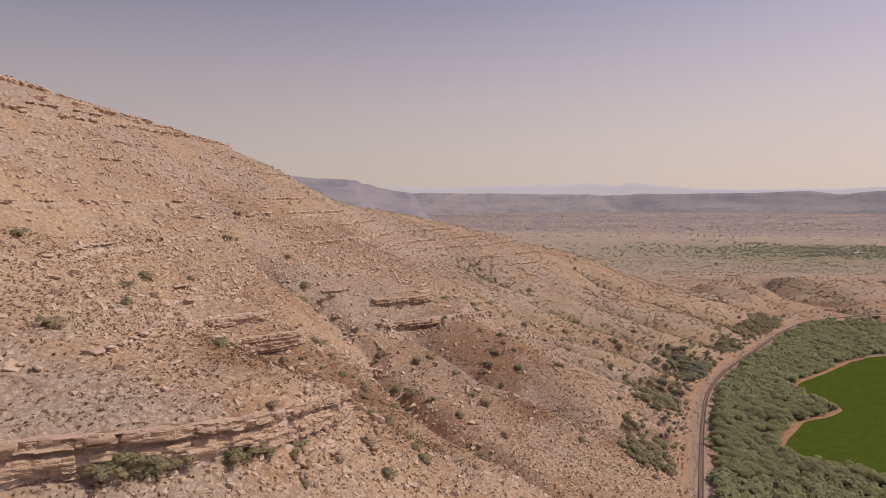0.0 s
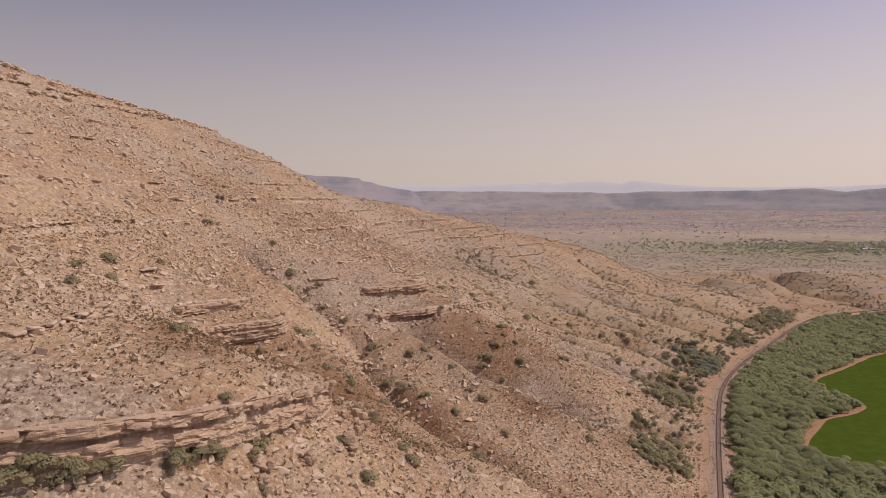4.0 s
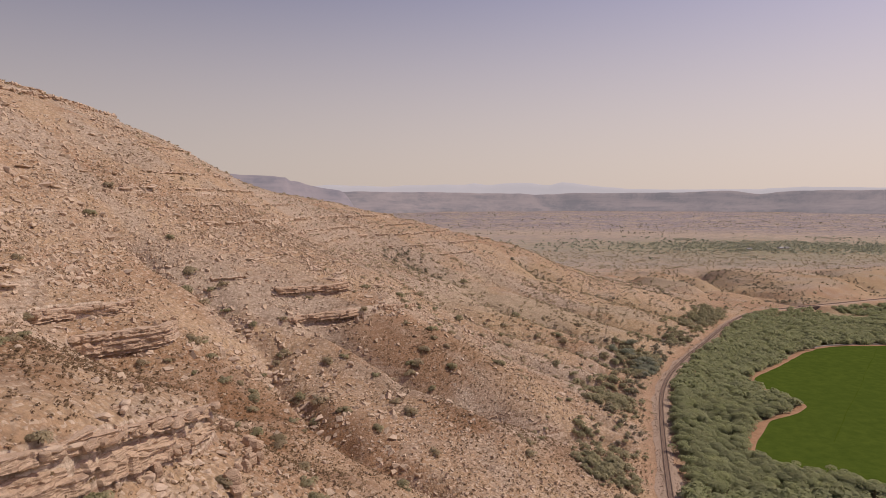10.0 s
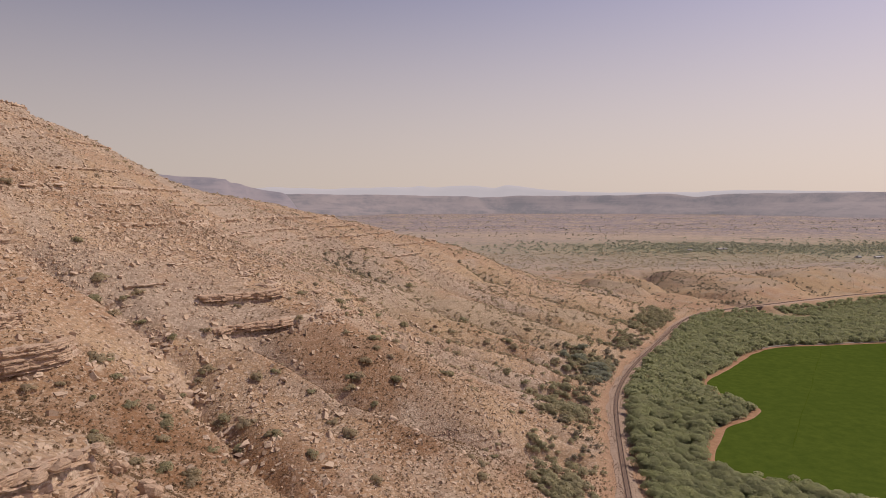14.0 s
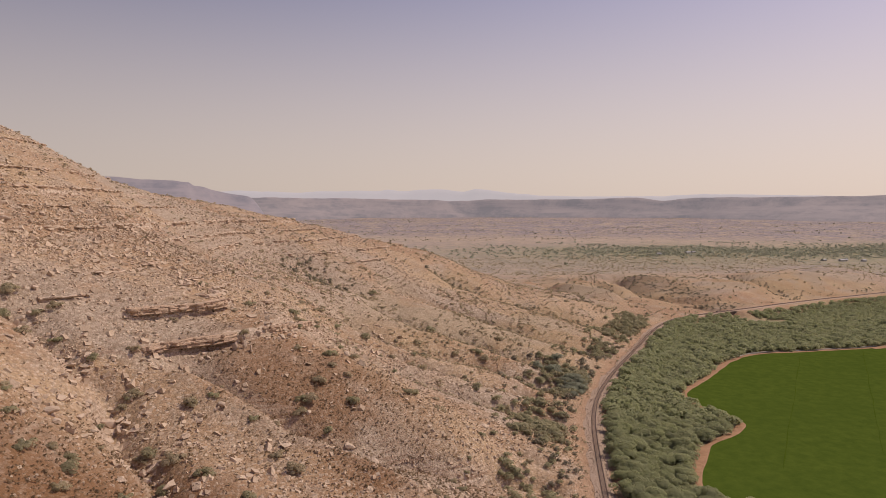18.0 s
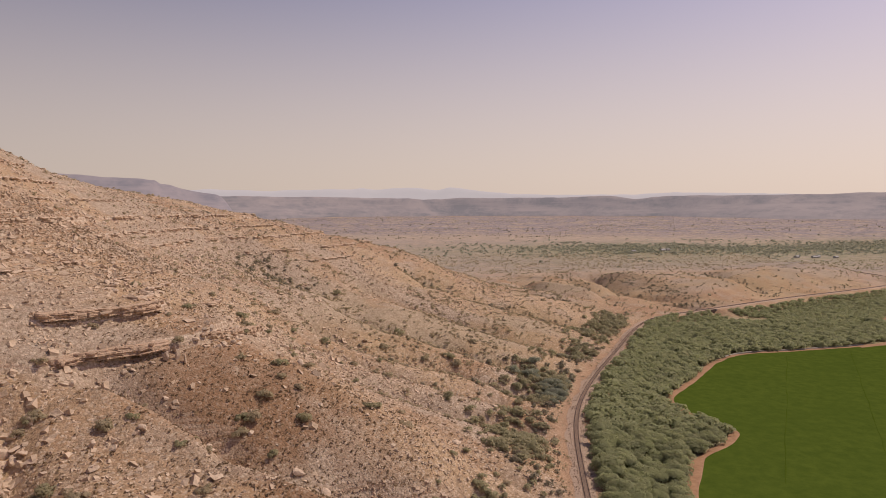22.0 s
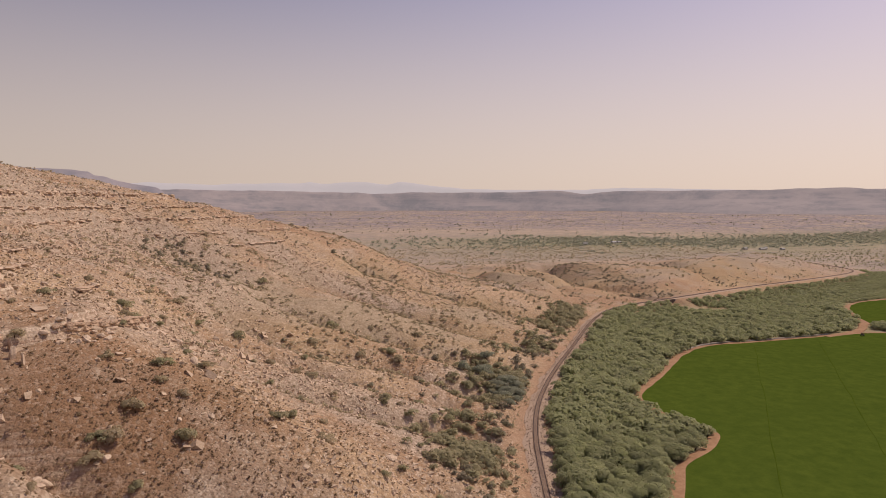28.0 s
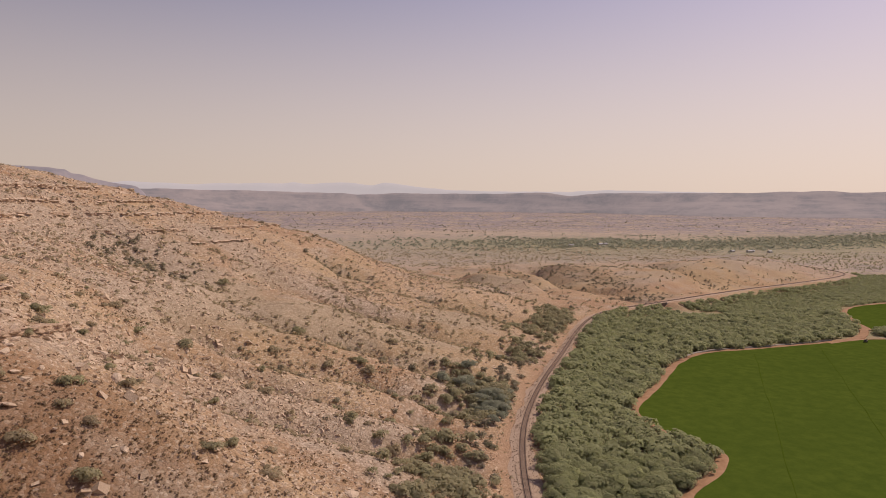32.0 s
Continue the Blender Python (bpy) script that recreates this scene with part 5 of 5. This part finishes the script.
tx, ty = np.meshgrid(np.arange(60, 900, 3.7), np.arange(170, 780, 3.7))
tx, ty = tx.ravel() + rng.uniform(-2.6, 2.6, tx.size), ty.ravel() + rng.uniform(-2.6, 2.6, tx.size)
ok = (in_belt(tx, ty) > 0.5) & ((ty < 470) | (rng.random(tx.size) < 0.92)) & (rng.random(tx.size) < 0.93) & ((ty > 460) | (tx < 260)) & (line_distance(tx, ty, RAIL)[0] < 250)
tx, ty = tx[ok], ty[ok]
order = np.argsort(ty + 0.2 * tx)
tx, ty = tx[order], ty[order]
tz = ground_z(tx, ty)
near_count = 0
rest = []
for k in range(len(tx)):
    s = float(rng.uniform(0.78, 1.14) + 0.42 * rng.random() ** 3) * (0.75 if ty[k] > 575 else 1.0)
    if ty[k] > 255 and near_count < 290:
        t = thing("mesquite_tree", float(tx[k]), float(ty[k]), float(tz[k]) - 0.1, "rounded grey-green mesquite tree in a dense belt", "tree", "trees of the belt", float(rng.uniform(0, 6.3)), s)
        part("crown", TREES[k % 6][0], t)
        part("trunk", TREES[k % 6][1], t)
        near_count += 1
    else:
        rest.append((tx[k], ty[k], tz[k] - 0.1, rng.uniform(0, 6.3), s, k % 6))
scatter("far_mesquites", FAR_TREES, np.array(rest), MESQUITE, "dense belt of grey-green mesquite trees")

foot_tree = sown(70, 330, 250, 600, 30000, lambda x, y: on_hill(x, y) * np.exp(-((line_distance(x, y, RAIL)[0] - 9 - 14 * np.clip(0.5 + fbm(x, y, 45, 135, 2), 0, 1.3)) / 10) ** 2) * np.clip(0.4 + 0.9 * fbm(x, y, 24, 119, 2) + 0.25 * smooth(y, 330, 400), 0.05, 1) * 1.0, (0.34, 0.85), 6, 0.0)
scatter("foot_trees", FAR_TREES, foot_tree, OLIVE_LEAF, "grey-green mesquites along the foot of the slope")
# a dark clump where a draw meets the line
CLUMP = [leafy("crown", TREE_SHAPES[k], GREY_LEAF) for k in range(3)]
for k in range(34):
    x, y = rng.normal(151, 6.5), rng.normal(409, 13)
    if on_hill(x, y) < 0.5:
        continue
    t = thing("clump_tree", x, y, float(ground_z(x, y)) - 0.1, "dark blue-grey bushy tree in a clump beside the line", "tree", "trees at the foot of the slope", float(rng.uniform(0, 6.3)), float(rng.uniform(0.6, 1.05)))
    part("crown", CLUMP[k % 3], t)
    part("trunk", TREES[k % 6][1], t)
# low mesquites under the near cliff
UNDER = [leafy("crown", TREE_SHAPES[k], OLIVE_LEAF) for k in range(3, 6)]
for k, (x, y, s) in enumerate([(-57.5, 111.7, 0.95), (-53.6, 113.8, 1.0), (-50.4, 116.6, 0.8), (-60.5, 108.5, 0.9), (-42.6, 124.5, 0.8), (-40.0, 128.6, 0.75), (-37.6, 131.5, 0.6)]):
    t = thing("mesquite_tree", x, y, float(ground_z(x, y)) - 0.3, "low spreading olive mesquite under a rock ledge", "tree", "mesquites under the cliff", float(rng.uniform(0, 6.3)), s)
    part("crown", UNDER[k % 3], t)
    part("trunk", TREES[k % 6][1], t)
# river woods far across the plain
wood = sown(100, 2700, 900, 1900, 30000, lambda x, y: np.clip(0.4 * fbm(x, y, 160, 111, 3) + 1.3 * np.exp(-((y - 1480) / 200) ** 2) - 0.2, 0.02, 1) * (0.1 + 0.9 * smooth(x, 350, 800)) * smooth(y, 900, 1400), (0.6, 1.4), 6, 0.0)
scatter("river_woods", [leaf_cloud(np.random.default_rng(460 + k), 18, 5, 3.6, 3.0, 1.5, 0.2, 1.4, 0.9) for k in range(6)], wood, HAZED_LEAF, "line of green trees along a far river")
far_scrub = sown(-400, 3600, 2000, 3900, 8000, lambda x, y: np.clip(0.3 + 0.9 * fbm(x * 0.3, y, 200, 113, 3), 0.0, 1), (0.5, 1.4), 6, 0.0)
scatter("far_scrub", [leaf_cloud(np.random.default_rng(480 + k), 14, 4, 3.0, 3.0, 1.5, 0.15) for k in range(6)], far_scrub, DARK_LEAF, "dark scrub and trees dotted over the far plain")


# ---- far farm buildings ----
def farmhouse(x, y, wide, deep, tall, turn, label):
    """A gabled house with its walls, roof and windows."""
    h = thing("farmhouse", x, y, float(ground_z(x, y)), label, "house", "farm buildings of the plain", turn)
    part("wall", boxes("wall", [(0, 0, tall / 2 - 0.2, wide, deep, tall)], WALL_PAINT), h)
    w, d, r = wide / 2 + 0.5, deep / 2 + 0.5, tall + deep * 0.28
    v = [(-w, -d, tall - 0.1), (w, -d, tall - 0.1), (w, d, tall - 0.1), (-w, d, tall - 0.1), (-w, 0, r), (w, 0, r)]
    bm = bmesh.new()
    vs = [bm.verts.new(c) for c in v]
    for q in ((0, 1, 5, 4), (2, 3, 4, 5), (3, 0, 4), (1, 2, 5), (3, 2, 1, 0)):
        bm.faces.new([vs[k] for k in q])
    me = bpy.data.meshes.new("roof")
    bm.to_mesh(me)
    bm.free()
    me.materials.append(TIN)
    part("roof", me, h)
    for k in (-1, 1):
        wx, wz = k * wide * 0.27, tall * 0.55
        window = part("window", boxes("window", [(wx + a, -deep / 2 - 0.03, wz, 0.1, 0.1, 1.3) for a in (-0.7, 0, 0.7)] + [(wx, -deep / 2 - 0.03, wz + b, 1.5, 0.1, 0.1) for b in (-0.6, 0.6)], WALL_PAINT), h)
        part("pane", boxes("pane", [(wx, -deep / 2 - 0.01, wz, 1.36, 0.04, 1.16)], STEEL), window)
    return h


for x, y, wide, deep, tall, turn in ((825, 1362, 13, 7, 3.2, 0.3), (846, 1375, 8, 6, 2.8, 0.1), (745, 1342, 9, 6, 3, -0.2), (1022, 1205, 9, 6, 2.8, 0.2), (1048, 1188, 12, 6, 3.0, 0.0), (1064, 1196, 8, 6, 2.8, 0.5), (1086, 1176, 9, 6, 2.8, 0.2)):
    farmhouse(x, y, wide, deep, tall, turn, "small pale farm building among trees on the plain")

# ---- farm vehicle at the field corner ----
def wheel_mesh(radius, width):
    bm = bmesh.new()
    bmesh.ops.create_cone(bm, cap_ends=True, segments=16, radius1=radius, radius2=radius, depth=width, matrix=Matrix.Rotation(math.pi / 2, 4, "X"))
    bmesh.ops.bevel(bm, geom=[e for e in bm.edges if len(e.link_faces) == 2 and e.calc_face_angle(0) > 1], offset=0.06, segments=2, affect="EDGES")
    me = bpy.data.meshes.new("tyre")
    bm.to_mesh(me)
    bm.free()
    me.materials.append(RUBBER)
    return me


cart = thing("utility_vehicle", 428, 472, -3.55, "small dark farm utility vehicle parked on the dirt track", "vehicle", turn=0.4)
part("body", boxes("body", [(0, 0, 0.75, 2.8, 1.4, 0.5), (1.0, 0, 1.05, 0.8, 1.3, 0.3), (-0.9, 0, 1.05, 1.0, 1.4, 0.25)], RED_PAINT), cart)
part("roof", boxes("roof", [(0, 0, 1.95, 1.5, 1.4, 0.08)] + [(x, y, 1.4, 0.07, 0.07, 1.1) for x in (-0.65, 0.65) for y in (-0.6, 0.6)], STEEL), cart)
part("seat", boxes("seat", [(-0.1, 0, 1.1, 0.5, 1.2, 0.2), (-0.35, 0, 1.35, 0.15, 1.2, 0.5)], RUBBER), cart)
tyre, hub = wheel_mesh(0.36, 0.28), wheel_mesh(0.2, 0.32)
hub.materials[0] = STEEL
for x in (-0.95, 0.95):
    for y in (-0.72, 0.72):
        wheel = part("wheel", hub, cart, at=pose(x, y, 0.36))
        part("tyre", tyre, wheel)
